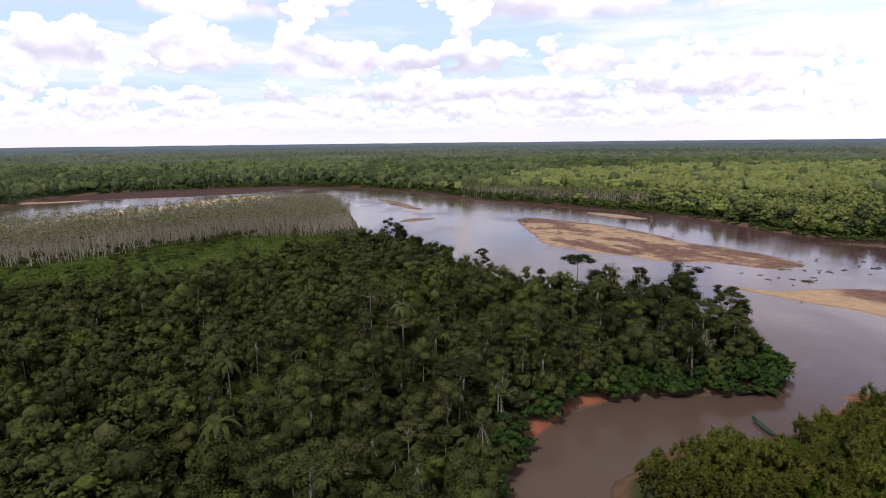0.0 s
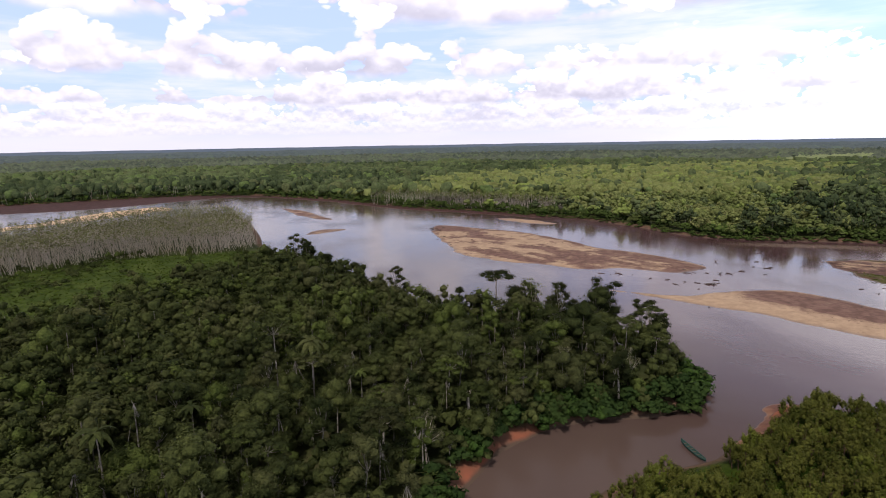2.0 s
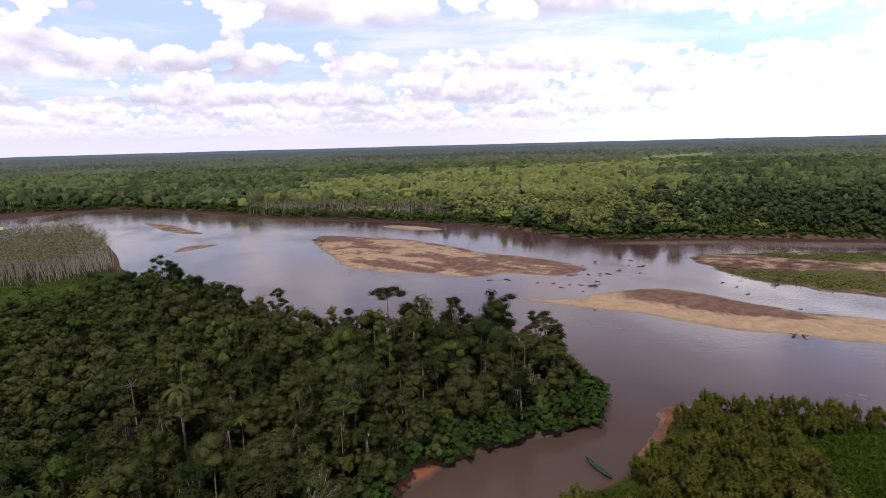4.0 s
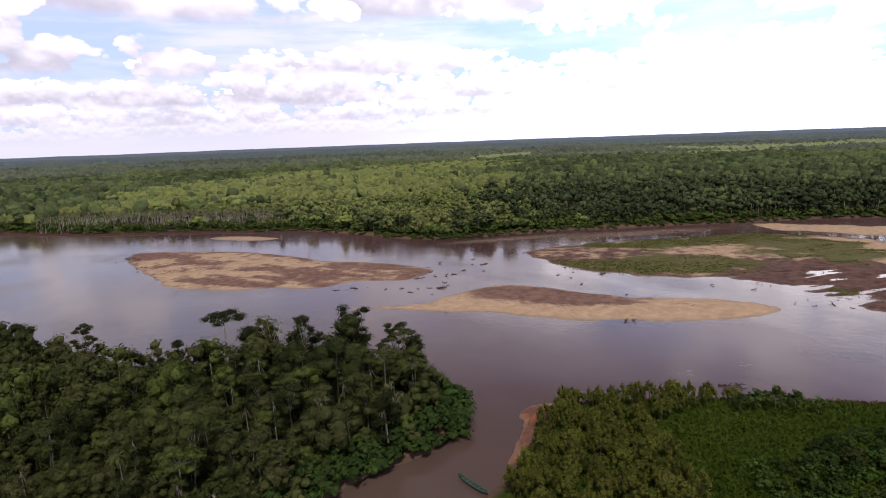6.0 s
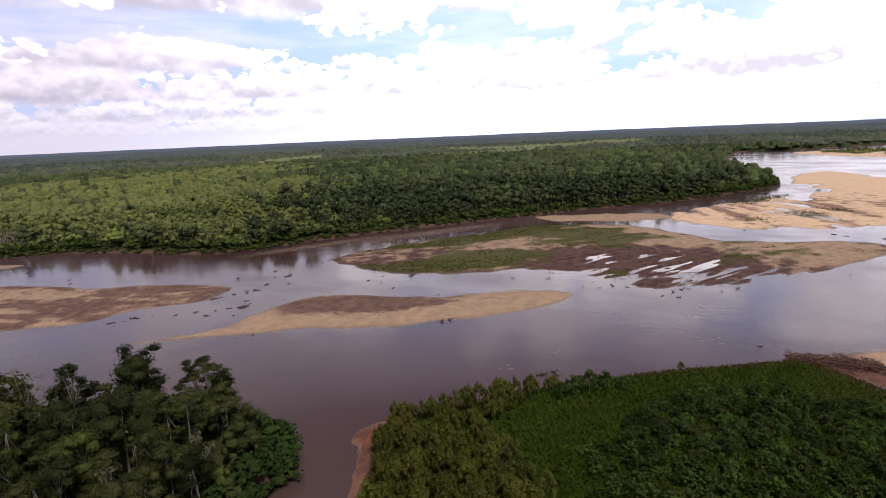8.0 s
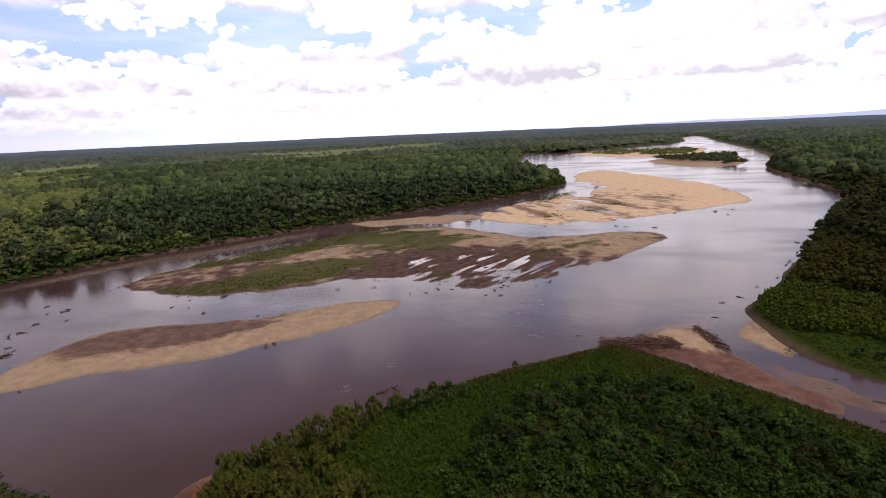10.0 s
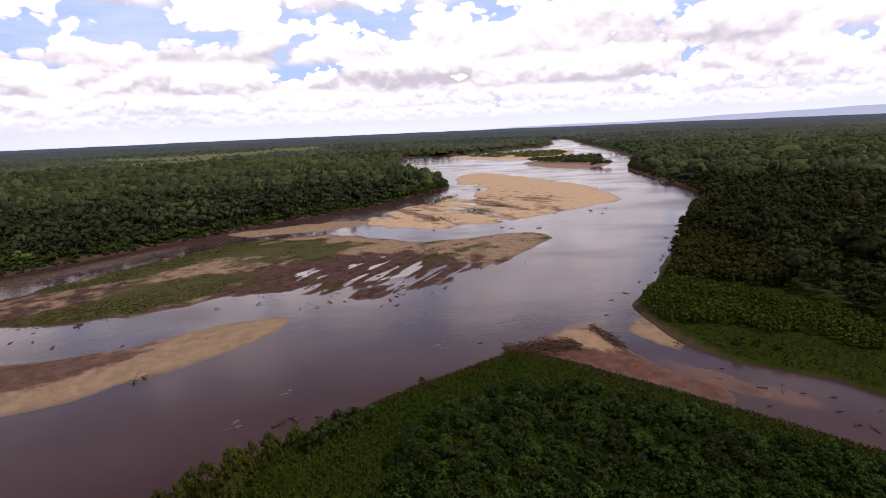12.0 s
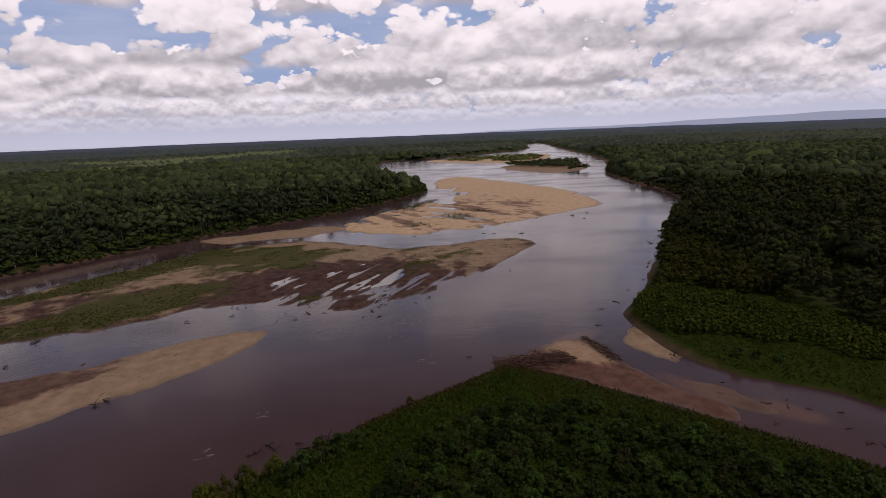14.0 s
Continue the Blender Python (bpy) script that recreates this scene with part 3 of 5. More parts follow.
BAR_B = [(105, 236), (122, 228), (137, 221), (151, 224), (163, 224), (176, 219), (186, 207), (190, 194), (195, 180), (202, 167), (214, 154), (226, 138), (227, 118), (206, 120), (195, 127),
         (181, 138), (173, 147), (165, 157), (155, 171), (147, 183), (137, 195), (126, 207), (115, 221)]
BAR_C = [(235, 265), (250, 263), (275, 257), (296, 248), (326, 230), (356, 212), (380, 197), (398, 155), (386, 113), (369, 93), (362, 70), (380, 14), (364, 1), (352, 4), (322, 19), (286, 45),
         (261, 68), (244, 88), (248, 110), (258, 132), (250, 158), (234, 178), (226, 200), (222, 222), (226, 244)]
BAR_D = [(440, 130), (497, 110), (535, 92), (575, 62), (640, 48), (721, 56), (841, 42), (864, 6), (746, -46), (650, -82), (542, -92), (509, -84), (492, -61), (461, -28), (432, 8), (411, 28), (402, 61), (408, 98)]


def near(x, y, cx, cy, rx, ry, turn=0.0):
    c, s = math.cos(radians(turn)), math.sin(radians(turn))
    u, v = (x - cx) * c + (y - cy) * s, (y - cy) * c - (x - cx) * s
    return np.exp(-((u / rx) ** 2 + (v / ry) ** 2) ** 2)


sandbar("tan sandbar streaked with dark mud and flood wrack", BAR_A, 1.6, 1.0, 0.06,
        mud=lambda x, y, s: 0.34 + 0.6 * near(x, y, 66, 435, 16, 24) + 0.55 * np.clip(0.3 + fbm(x * 0.84 + y * 0.55, (x * 0.55 - y * 0.84) * 0.30, 9, 4, 14) * 2.0, 0, 1) + 0.3 * near(x, y, 128, 375, 8, 70, 25))
sandbar("smooth sandbar, pale crest beside a brown muddy side", BAR_B, 1.0, 0.9, 0.06, rough=0.10,
        mud=lambda x, y, s: 0.12 + 0.75 * near(x, y, 178, 190, 17, 42, 33))


def wet_flats(x, y):
    streak = fbm(x * 0.41 + y * 0.91, (x * 0.91 - y * 0.41) * 0.17, 3.6, 3, 21)
    return near(x, y, 290, 100, 40, 56, 15) * np.clip(0.30 + 2.2 * streak, 0, 1.0) + 0.9 * near(x, y, 250, 226, 16, 4, -38) * np.clip(0.7 + 2.0 * fbm(x, y, 9, 3, 61), 0, 1.2)


def grass_on_c(x, y):
    g = np.maximum(near(x, y, 325, 210, 85, 26, -33), near(x, y, 262, 196, 58, 22, -42))
    g = np.maximum(g, near(x, y, 345, 165, 42, 42))
    bare = np.maximum(near(x, y, 306, 200, 22, 6, -42), near(x, y, 258, 233, 36, 6, -25))
    return np.clip(g * 2.6 - 0.6 + fbm(x, y, 22, 5, 31) * 3.4 + fbm(x * 0.8 + y * 0.6, (x * 0.6 - y * 0.8) * 0.4, 6, 3, 37) * 1.6 - 2.2 * bare, 0, 1)


sandbar("long river bar, half grassy, with wet mud flats and a sand spit", BAR_C, 0.9, 0.8, 0.07, dip=wet_flats, grass=grass_on_c, wob=7.0, mat=MUD_SAND,
        mud=lambda x, y, s: 0.28 + 0.75 * near(x, y, 285, 105, 46, 60, 15) + 0.25 * near(x, y, 245, 220, 50, 50) + 0.12 * near(x, y, 310, 190, 100, 50, -33) + 0.3 * np.clip(1 - s / 7, 0, 1))
sandbar("broad pale sandbar with braided shallow pools", BAR_D, 2.2, 1.0, 0.05, mat=SUN_PALE_SAND, wob=12.0,
        mud=lambda x, y, s: 0.08 + near(x, y, 490, 40, 130, 90) * (0.24 + 0.6 * np.clip(fbm(x * 0.5 - y * 0.9, (x * 0.9 + y * 0.5) * 0.2, 12, 3, 17) * 2.2, 0, 1)) + 0.12 * near(x, y, 600, 0, 120, 60),
        dip=lambda x, y: 1.2 * near(x, y, 600, 45, 120, 24, -8) * (0.6 + 1.6 * fbm(x, y * 2.5, 40, 3, 5)) + 1.3 * near(x, y, 490, 62, 95, 55) * np.clip(0.02 + 1.7 * fbm((x + y) * 0.4, (y - x) * 1.4, 26, 3, 2), 0, 0.9))
sandbar("thin pale sandbar under the far bank", [(408, 212), (428, 205), (443, 182), (457, 151), (455, 122), (434, 116), (418, 140), (408, 165), (402, 190)], 1.4, 0.35, 0.05, wob=14.0)
sandbar("low muddy bar awash in the river", [(118, 474), (139, 464), (158, 428), (140, 432), (122, 455)], 1.6, 0.3, 0.04)
sandbar("low muddy bar awash in the river", [(-72, 612), (-42, 572), (-16, 505), (-34, 512), (-60, 570)], 1.6, 0.35, 0.04, mud=lambda x, y, s: 0.6 + 0 * x)
sandbar("low muddy bar awash in the river", [(-36, 424), (-27, 446), (-6, 446), (-10, 434), (-24, 424)], 1.4, 0.3, 0.04, mud=lambda x, y, s: 0.6 + 0 * x)
sandbar("narrow sand beach below the far forest", [(-470, 600), (-440, 584), (-395, 600), (-380, 625), (-420, 612)], 3.0, 0.8)
sandbar("dark red mud beach below the far forest", [(-430, 585), (-386, 612), (-348, 634), (-291, 648), (-243, 676), (-201, 716), (-150, 752), (-112, 742), (-105, 762), (-150, 786), (-230, 796), (-289, 776), (-356, 756), (-418, 720), (-446, 640)], 3.0, 1.9, 0.035, mud=lambda x, y, s: 0.85 + 0 * x, mat=FAR_MUD)
sandbar("dark mud fringe under the pale-trunked trees", [(-112, 752), (-76, 712), (-28, 664), (-6, 632), (32, 580), (58, 550), (94, 520), (130, 487), (150, 466), (158, 474), (140, 502), (104, 536), (68, 566), (42, 597), (4, 650), (-20, 682), (-70, 730)], 2.5, 1.9, 0.14, mud=lambda x, y, s: 0.8 + 0 * x, mat=FAR_MUD)
sandbar("long pale shoal along the inner bank", [(-335, 415), (-314, 473), (-297, 514), (-268, 556), (-251, 610), (-206, 660), (-180, 628), (-222, 567), (-266, 508), (-292, 455)], 2.5, 0.6, mat=SUN_PALE_SAND)
sandbar("sandy point with stranded logs at the river mouth", [(184, 46), (196, 33), (204, 20), (203, 10), (190, 10), (178, 5), (165, -2), (156, -8), (148, -6), (158, 6), (170, 20), (179, 34)], 0.8, 0.7, 0.08,
        mud=lambda x, y, s: 0.78 - 0.62 * near(x, y, 193, 15, 13, 8, 60), mat=POINT_SAND)
sandbar("small tan beach at the tributary mouth", [(214, -1), (218, -7), (206, -10), (188, -10), (180, -6), (188, 0), (200, 4)], 0.8, 0.5, 0.1)
sandbar("red mud shoal in the tributary", [(173, -1), (168, -10), (158, -15), (151, -17), (152, -11), (160, -4)], 0.8, 0.10, 0.03, mud=lambda x, y, s: 0.15 + 0.4 * near(x, y, 156, -13, 8, 5), mat=RED_SAND)
sandbar("red clay beach below the willow thicket", [(58, 106.5), (68, 108), (76, 112), (84, 116.5), (91, 122), (96, 125.5), (103, 124.5), (108, 120), (100, 116), (90, 110), (78, 105), (66, 103), (58, 103)], 0.6, 3.0, 0.42, mud=lambda x, y, s: 0.55 - 0.45 * near(x, y, 80, 114, 4, 4), mat=RED_SAND)
sandbar("red sand edge of the tributary", [(166, -32), (160, -36), (149, -42), (138, -50), (136, -54), (148, -47), (160, -40)], 0.8, 0.9, 0.15, mat=RED_SAND)
sandbar("far sandbar with scrub at the river bend", [(1369, 60), (1466, -100), (1480, -240), (1280, -200), (1170, -140), (1174, -60), (1260, 20)], 6, 1.2, mat=SUN_PALE_SAND)
sandbar("far wooded river island", [(1061, -70), (1110, -140), (1139, -226), (935, -190), (870, -126), (950, -80)], 5, 1.6)

# ---- far distance ----
def ring(name, mat, radius, a0, a1, steps, base, top, label):
    a = np.radians(np.linspace(a0, a1, steps))
    x, y = 40 + radius * np.sin(a), 60 + radius * np.cos(a)
    z = top(np.degrees(a), x, y)
    v = np.concatenate([np.stack([x, y, np.full(steps, base)], 1), np.stack([x, y, z], 1)])
    f = [(i, i + 1, steps + i + 1, steps + i) for i in range(steps - 1)]
    return tagged(new(name, mesh_of(name, v, f, [mat])), label, "distance", kind="structure")


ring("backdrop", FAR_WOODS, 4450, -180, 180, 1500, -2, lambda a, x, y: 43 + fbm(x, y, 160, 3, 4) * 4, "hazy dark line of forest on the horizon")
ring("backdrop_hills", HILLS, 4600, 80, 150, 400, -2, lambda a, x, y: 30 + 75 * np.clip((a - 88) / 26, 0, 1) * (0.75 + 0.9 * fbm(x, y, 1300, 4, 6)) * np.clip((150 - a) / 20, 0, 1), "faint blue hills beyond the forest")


YOUNG = spline([(60, 640), (120, 545), (165, 485), (195, 435), (212, 395), (232, 350), (275, 335), (330, 380), (470, 520), (720, 820), (940, 1000), (780, 1180), (500, 1150), (280, 1010), (130, 820)])


def glades(x, y):
    """Pale strips of regrowth far off in the forest."""
    g = sum(near(x, y, *q) for q in ((1900, 690, 330, 100, -31), (1390, 745, 150, 90, -57), (1680, 900, 230, 90, 64), (2250, 640, 260, 80, -20), (-40, 905, 70, 22, 20), (1150, 1250, 260, 60, 30)))
    return np.clip(g + 0.5 * fbm(x, y, 120, 3, 12), 0, 1)


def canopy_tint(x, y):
    """How light the foliage is: pale young growth in dark old forest, with cloud shade painted in eastward."""
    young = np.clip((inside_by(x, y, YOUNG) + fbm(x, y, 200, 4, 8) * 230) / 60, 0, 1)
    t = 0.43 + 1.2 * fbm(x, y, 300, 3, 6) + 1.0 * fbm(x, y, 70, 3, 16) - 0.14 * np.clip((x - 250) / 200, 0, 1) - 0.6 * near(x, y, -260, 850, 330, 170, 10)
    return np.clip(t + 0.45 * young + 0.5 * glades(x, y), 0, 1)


def canopy_sheet():
    """The closed forest roof beyond the single trees."""
    a = np.radians(np.linspace(-46, 138, 560))
    r = 560 * np.power(4440 / 560, np.linspace(0, 1, 120))
    A, R = np.meshgrid(a, r)
    x, y = 20 + R * np.sin(A), 30 + R * np.cos(A)
    s = np.maximum(inside_by(x, y, SHORES[2]), inside_by(x, y, SHORES[3]))
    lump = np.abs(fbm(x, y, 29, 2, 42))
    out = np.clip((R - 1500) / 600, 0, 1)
    z = 8 + 5 * out - lump * 8 + fbm(x, y, 90, 3, 4) * 5 + rng.normal(0, 0.8, x.shape) + np.clip((R - 2500) / 2000, 0, 1) * 12
    z = np.where(s > 14, z, -3)
    # Lower tint under the crowns and in hollows paints the shade of gaps.
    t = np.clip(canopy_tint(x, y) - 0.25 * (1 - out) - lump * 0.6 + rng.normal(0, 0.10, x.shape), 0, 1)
    # Beyond 2600 m the roof takes the leaf colour with haze in it.
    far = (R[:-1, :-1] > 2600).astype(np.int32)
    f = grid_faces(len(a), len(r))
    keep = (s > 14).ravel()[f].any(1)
    me = mesh_of("far_forest_canopy", np.stack([x, y, z], -1).reshape(-1, 3), f[keep], [LEAF_FAR, LEAF_HAZIEST], True, {"tint": t.ravel()}, far.ravel()[keep])
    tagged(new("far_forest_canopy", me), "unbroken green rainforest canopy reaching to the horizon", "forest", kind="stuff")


def far_crowns(label, x, y, width, low, high, mat=None, bend=0.25, rings=((0.42, 0.45), (0.50, 0.72), (0.30, 0.93))):
    """Distant trees: uneven leafy domes, one for each crown."""
    k, m = len(x), len(rings)
    h, w = rng.uniform(low, high, k) * (1 + 0.4 * fbm(x, y, 60, 2, 7)), width * rng.lognormal(0, 0.34, k)
    a0 = rng.uniform(0, math.tau, k)
    v = []
    for ringr, ringz in rings:
        for q in range(5):
            a = a0 + math.tau * (q + rng.uniform(-bend, bend, k)) / 5
            rr = ringr * w * rng.uniform(0.55, 1.35, k)
            v.append(np.stack([x + rr * np.cos(a), y + rr * np.sin(a), 2.0 + h * ringz + rng.normal(0, 0.9, k)], 1))
    v.append(np.stack([x + rng.normal(0, 0.5, k), y + rng.normal(0, 0.5, k), 2.0 + h], 1))
    v = np.stack(v, 1).reshape(-1, 3)
    i = np.arange(k)[:, None] * (5 * m + 1)
    f = []
    for lvl in range(0, 5 * (m - 1), 5):
        for q in range(5):
            n1 = (q + 1) % 5
            f += [i + np.array((lvl + q, lvl + n1, lvl + 5 + n1)), i + np.array((lvl + q, lvl + 5 + n1, lvl + 5 + q))]
    for q in range(5):
        f.append(i + np.array((5 * m - 5 + q, 5 * m - 5 + (q + 1) % 5, 5 * m)))
    t = np.clip(canopy_tint(x, y) + rng.normal(0, 0.28, k), 0, 1)
    tagged(new("forest", mesh_of("forest", v, np.concatenate(f), [mat or LEAF_FAR], True, {"tint": np.repeat(t, 5 * m + 1)})), label, "forest", kind="stuff")


canopy_sheet()


# ---- trees ----
def crown_clumps(kind, height, width):
    """Centres and sizes of the leaf masses of one crown."""
    out = []
    if kind == "round":
        k = int(rng.integers(10, 14))
        for i in range(k):
            a, h = math.tau * (i + rng.uniform(-0.3, 0.3)) / k * 2.4, rng.uniform(0.38, 0.86)
            q = width * 0.30 * math.sqrt(max(0.08, 1 - ((h - 0.55) / 0.40) ** 2)) * rng.uniform(0.7, 1.05)
            out.append((q * math.cos(a), q * math.sin(a), height * h, width * rng.uniform(0.17, 0.25), 0.8))
        out.append((rng.normal(0, 0.03) * width, rng.normal(0, 0.03) * width, height * 0.86, width * 0.22, 0.8))
    elif kind == "dome":
        for i in range(4):
            a = math.tau * (i + rng.uniform(-0.2, 0.2)) / 3
            q = width * (0.24 if i < 3 else 0.03)
            out.append((q * math.cos(a), q * math.sin(a), height * (rng.uniform(0.45, 0.65) if i < 3 else 0.76), width * rng.uniform(0.24, 0.33), 0.75))
    elif kind == "sprout":
        out.append((0, 0, height * 0.45, width * 0.36, 1.2))
        out.append((rng.normal(0, 0.06) * width, rng.normal(0, 0.06) * width, height * 0.78, width * 0.28, 1.3))
    elif kind == "column":
        for i in range(4):
            a = rng.uniform(0, math.tau)
            out.append((width * 0.08 * math.cos(a), width * 0.08 * math.sin(a), height * (0.3 + 0.19 * i), width * rng.uniform(0.22, 0.34), 0.9))
    elif kind == "umbrella":
        k = int(rng.integers(13, 17))
        for i in range(k):
            a, q = math.tau * i / k * 2.4, math.sqrt((i + 0.6) / k)
            out.append((width * 0.40 * q * math.cos(a), width * 0.40 * q * math.sin(a), height * (0.95 - 0.10 * q * q) + rng.normal(0, 0.3), width * rng.uniform(0.10, 0.15), 0.48))
    elif kind == "open":
        k = int(rng.integers(17, 22))
        for i in range(k):
            a, h = math.tau * (i + rng.uniform(-0.3, 0.3)) / k * 3.4, 0.46 + 0.48 * ((i * 0.618) % 1.0)
            q = width * 0.40 * math.sqrt(max(0.10, 1 - ((h - 0.64) / 0.36) ** 2)) * rng.uniform(0.55, 1.05)
            out.append((q * math.cos(a), q * math.sin(a), height * h, width * rng.uniform(0.09, 0.145), 0.62))
    elif kind == "tall":
        k = int(rng.integers(8, 11))
        for i in range(k):
            h = 0.25 + 0.68 * (i + rng.uniform(0, 1)) / k
            q = width * 0.26 * (1.15 - h) * 1.6
            a = rng.uniform(0, math.tau)
            out.append((q * math.cos(a), q * math.sin(a), height * h, width * rng.uniform(0.16, 0.24), 0.9))
    elif kind == "willow":
        k = int(rng.integers(9, 13))
        for i in range(k):
            a, q = math.tau * i / k * 2.4, width * 0.38 * math.sqrt((i + 0.4) / k)
            out.append((q * math.cos(a), q * math.sin(a), height * (rng.uniform(0.62, 0.86) - 0.30 * (q / width / 0.38) ** 2), width * rng.uniform(0.10, 0.15), 2.1))
    else:
        k = int(rng.integers(9, 13))
        for i in range(k):
            a, q = math.tau * i / k * 2.4, width * 0.38 * math.sqrt((i + 0.5) / k)
            out.append((q * math.cos(a), q * math.sin(a), height * (rng.uniform(0.62, 0.88) - 0.38 * (q / width / 0.38) ** 2), width * rng.uniform(0.12, 0.18), 0.85))
    return out


def crown_points(kind, height, width, leaves):
    """Places and outward directions of the leaf sprays of one crown."""
    cl = crown_clumps(kind, height, width)
    w = np.array([c[3] ** 2 for c in cl])
    pick = rng.choice(len(cl), leaves, p=w / w.sum())
    c = np.array([q[:3] for q in cl])[pick]
    r, flat = np.array([q[3] for q in cl])[pick], np.array([q[4] for q in cl])[pick]
    d = rng.normal(0, 1, (leaves, 3))
    d[:, 2] = np.where(d[:, 2] < -0.35, -d[:, 2], d[:, 2])
    d /= np.linalg.norm(d, axis=1)[:, None]
    depth = (0.74 + 0.52 * rng.uniform(0, 1, leaves) ** 1.6)[:, None]
    pos = c + d * np.stack([r, r, r * flat], 1) * depth
    out = d + np.array([0, 0, 0.35])
    return pos, out, cl


def palm_crown(height, width, leaf_mat):
    """Arching fronds, each a folded strip of five lengths."""
    v, f = [], []
    for i in range(17):
        a, lift, reach = math.tau * i / 17 * 3.1, rng.uniform(0.1, 1.1), width * rng.uniform(0.42, 0.55)
        for k in range(6):
            t = k / 5
            r, z = reach * t, height + reach * (lift * t - 1.15 * t * t)
            w = 0.42 * math.sin(math.pi * (0.12 + 0.86 * t)) + 0.04
            c, s = math.cos(a), math.sin(a)
            v += [(r * c - w * s, r * s + w * c, z - 0.25 * w), (r * c + w * s, r * s - w * c, z + 0.05)]
            if k:
                b = len(v) - 4
                f.append((b, b + 1, b + 3, b + 2))
    return mesh_of("crown", v, f, [leaf_mat])


ICO_V = np.array([(0, 0, 1)] + [(0.894 * math.cos(math.tau * (q + 0.5 * (k > 0)) / 5), 0.894 * math.sin(math.tau * (q + 0.5 * (k > 0)) / 5), 0.447 - 0.894 * k) for k in (0, 1) for q in range(5)] + [(0, 0, -1)])
ICO_F = np.array([(0, 1 + q, 1 + (q + 1) % 5) for q in range(5)] + [(1 + q, 6 + q, 1 + (q + 1) % 5) for q in range(5)]
                 + [(1 + (q + 1) % 5, 6 + q, 6 + (q + 1) % 5) for q in range(5)] + [(11, 6 + (q + 1) % 5, 6 + q) for q in range(5)])


def leaf_masses(cl, fill=0.70):
    """The closed inner foliage of a crown: an uneven ball for each clump."""
    v = np.concatenate([np.array(c[:3]) + ICO_V * (rng.uniform(0.6, 1.25, (12, 1)) * fill) * np.array((c[3], c[3], c[3] * c[4])) for c in cl])
    f = np.concatenate([ICO_F + 12 * i for i in range(len(cl))])
    return v, f


def tree_meshes(kind, height, width, leaves, spray, leaf_mat, bark_mat, trunk=0.22, fill=0.70):
    if kind == "palm":
        v, f = tube([(0, 0, -1), (0.2, 0.1, height * 0.5), (0.1, 0, height)], [trunk * 1.3, trunk, trunk * 0.8], 6)
        return palm_crown(height, width, leaf_mat), mesh_of("trunk", v, f, [bark_mat], True)
    pos, out, cl = crown_points(kind, height, width, leaves)
    qv, qf = leaf_quads(pos, out, spray * rng.uniform(0.7, 1.3, len(pos)))
    hv, hf = leaf_masses(cl, fill)
    crown = mesh_of("crown", np.concatenate([qv, hv]), qf, [leaf_mat], True, tris=hf + len(qv), normals=crown_normals(out))
    bend = rng.normal(0, 0.35, 2)
    fork = height * (0.82 if kind == "umbrella" else 0.8 if kind in ("tall", "column") else 0.42 if kind == "open" else 0.5)
    top = (bend[0], bend[1], fork)
    limbs = [tube([(0, 0, -1.0), (bend[0] * 0.3, bend[1] * 0.3, fork * 0.4), top], [trunk * 1.4, trunk, trunk * 0.7], 6)]
    for x, y, z, r, _ in cl:
        mid = ((x + top[0]) * 0.5, (y + top[1]) * 0.5, (z + fork) * 0.5 - 0.2)
        limbs.append(tube([top, mid, (x, y, z)], [trunk * 0.42, trunk * 0.3, trunk * 0.15], 4))
    v, f = merge(limbs)
    return crown, mesh_of("trunk", v, f, [bark_mat], True)


class Kind:
    """One grown form of a tree, used for many."""

    def __init__(self, name, label, category, group, *args, **kw):
        self.name, self.tags = name, (label, category, group)
        self.crown, self.trunk = tree_meshes(*args, **kw)

    def plant(self, x, y, z, scale=1.0, turn=0.0, tall=1.0):
        t = tagged(new(self.name), *self.tags)
        t.matrix_basis = Matrix.LocRotScale((x, y, z), Euler((0, 0, turn)), (scale, scale, scale * tall))
        part("trunk", self.trunk, t)
        part("crown", self.crown, t)
        return t


def scatter(x0, x1, y0, y1, gap, jitter=0.42):
    """Loosely even places over a rectangle."""
    xs, ys = np.meshgrid(np.arange(x0, x1, gap), np.arange(y0, y1, gap * 0.87))
    xs = xs + (np.arange(ys.shape[0])[:, None] % 2) * gap * 0.5
    x, y = xs.ravel() + rng.normal(0, gap * jitter * 0.6, xs.size), ys.ravel() + rng.normal(0, gap * jitter * 0.6, ys.size)
    return x, y


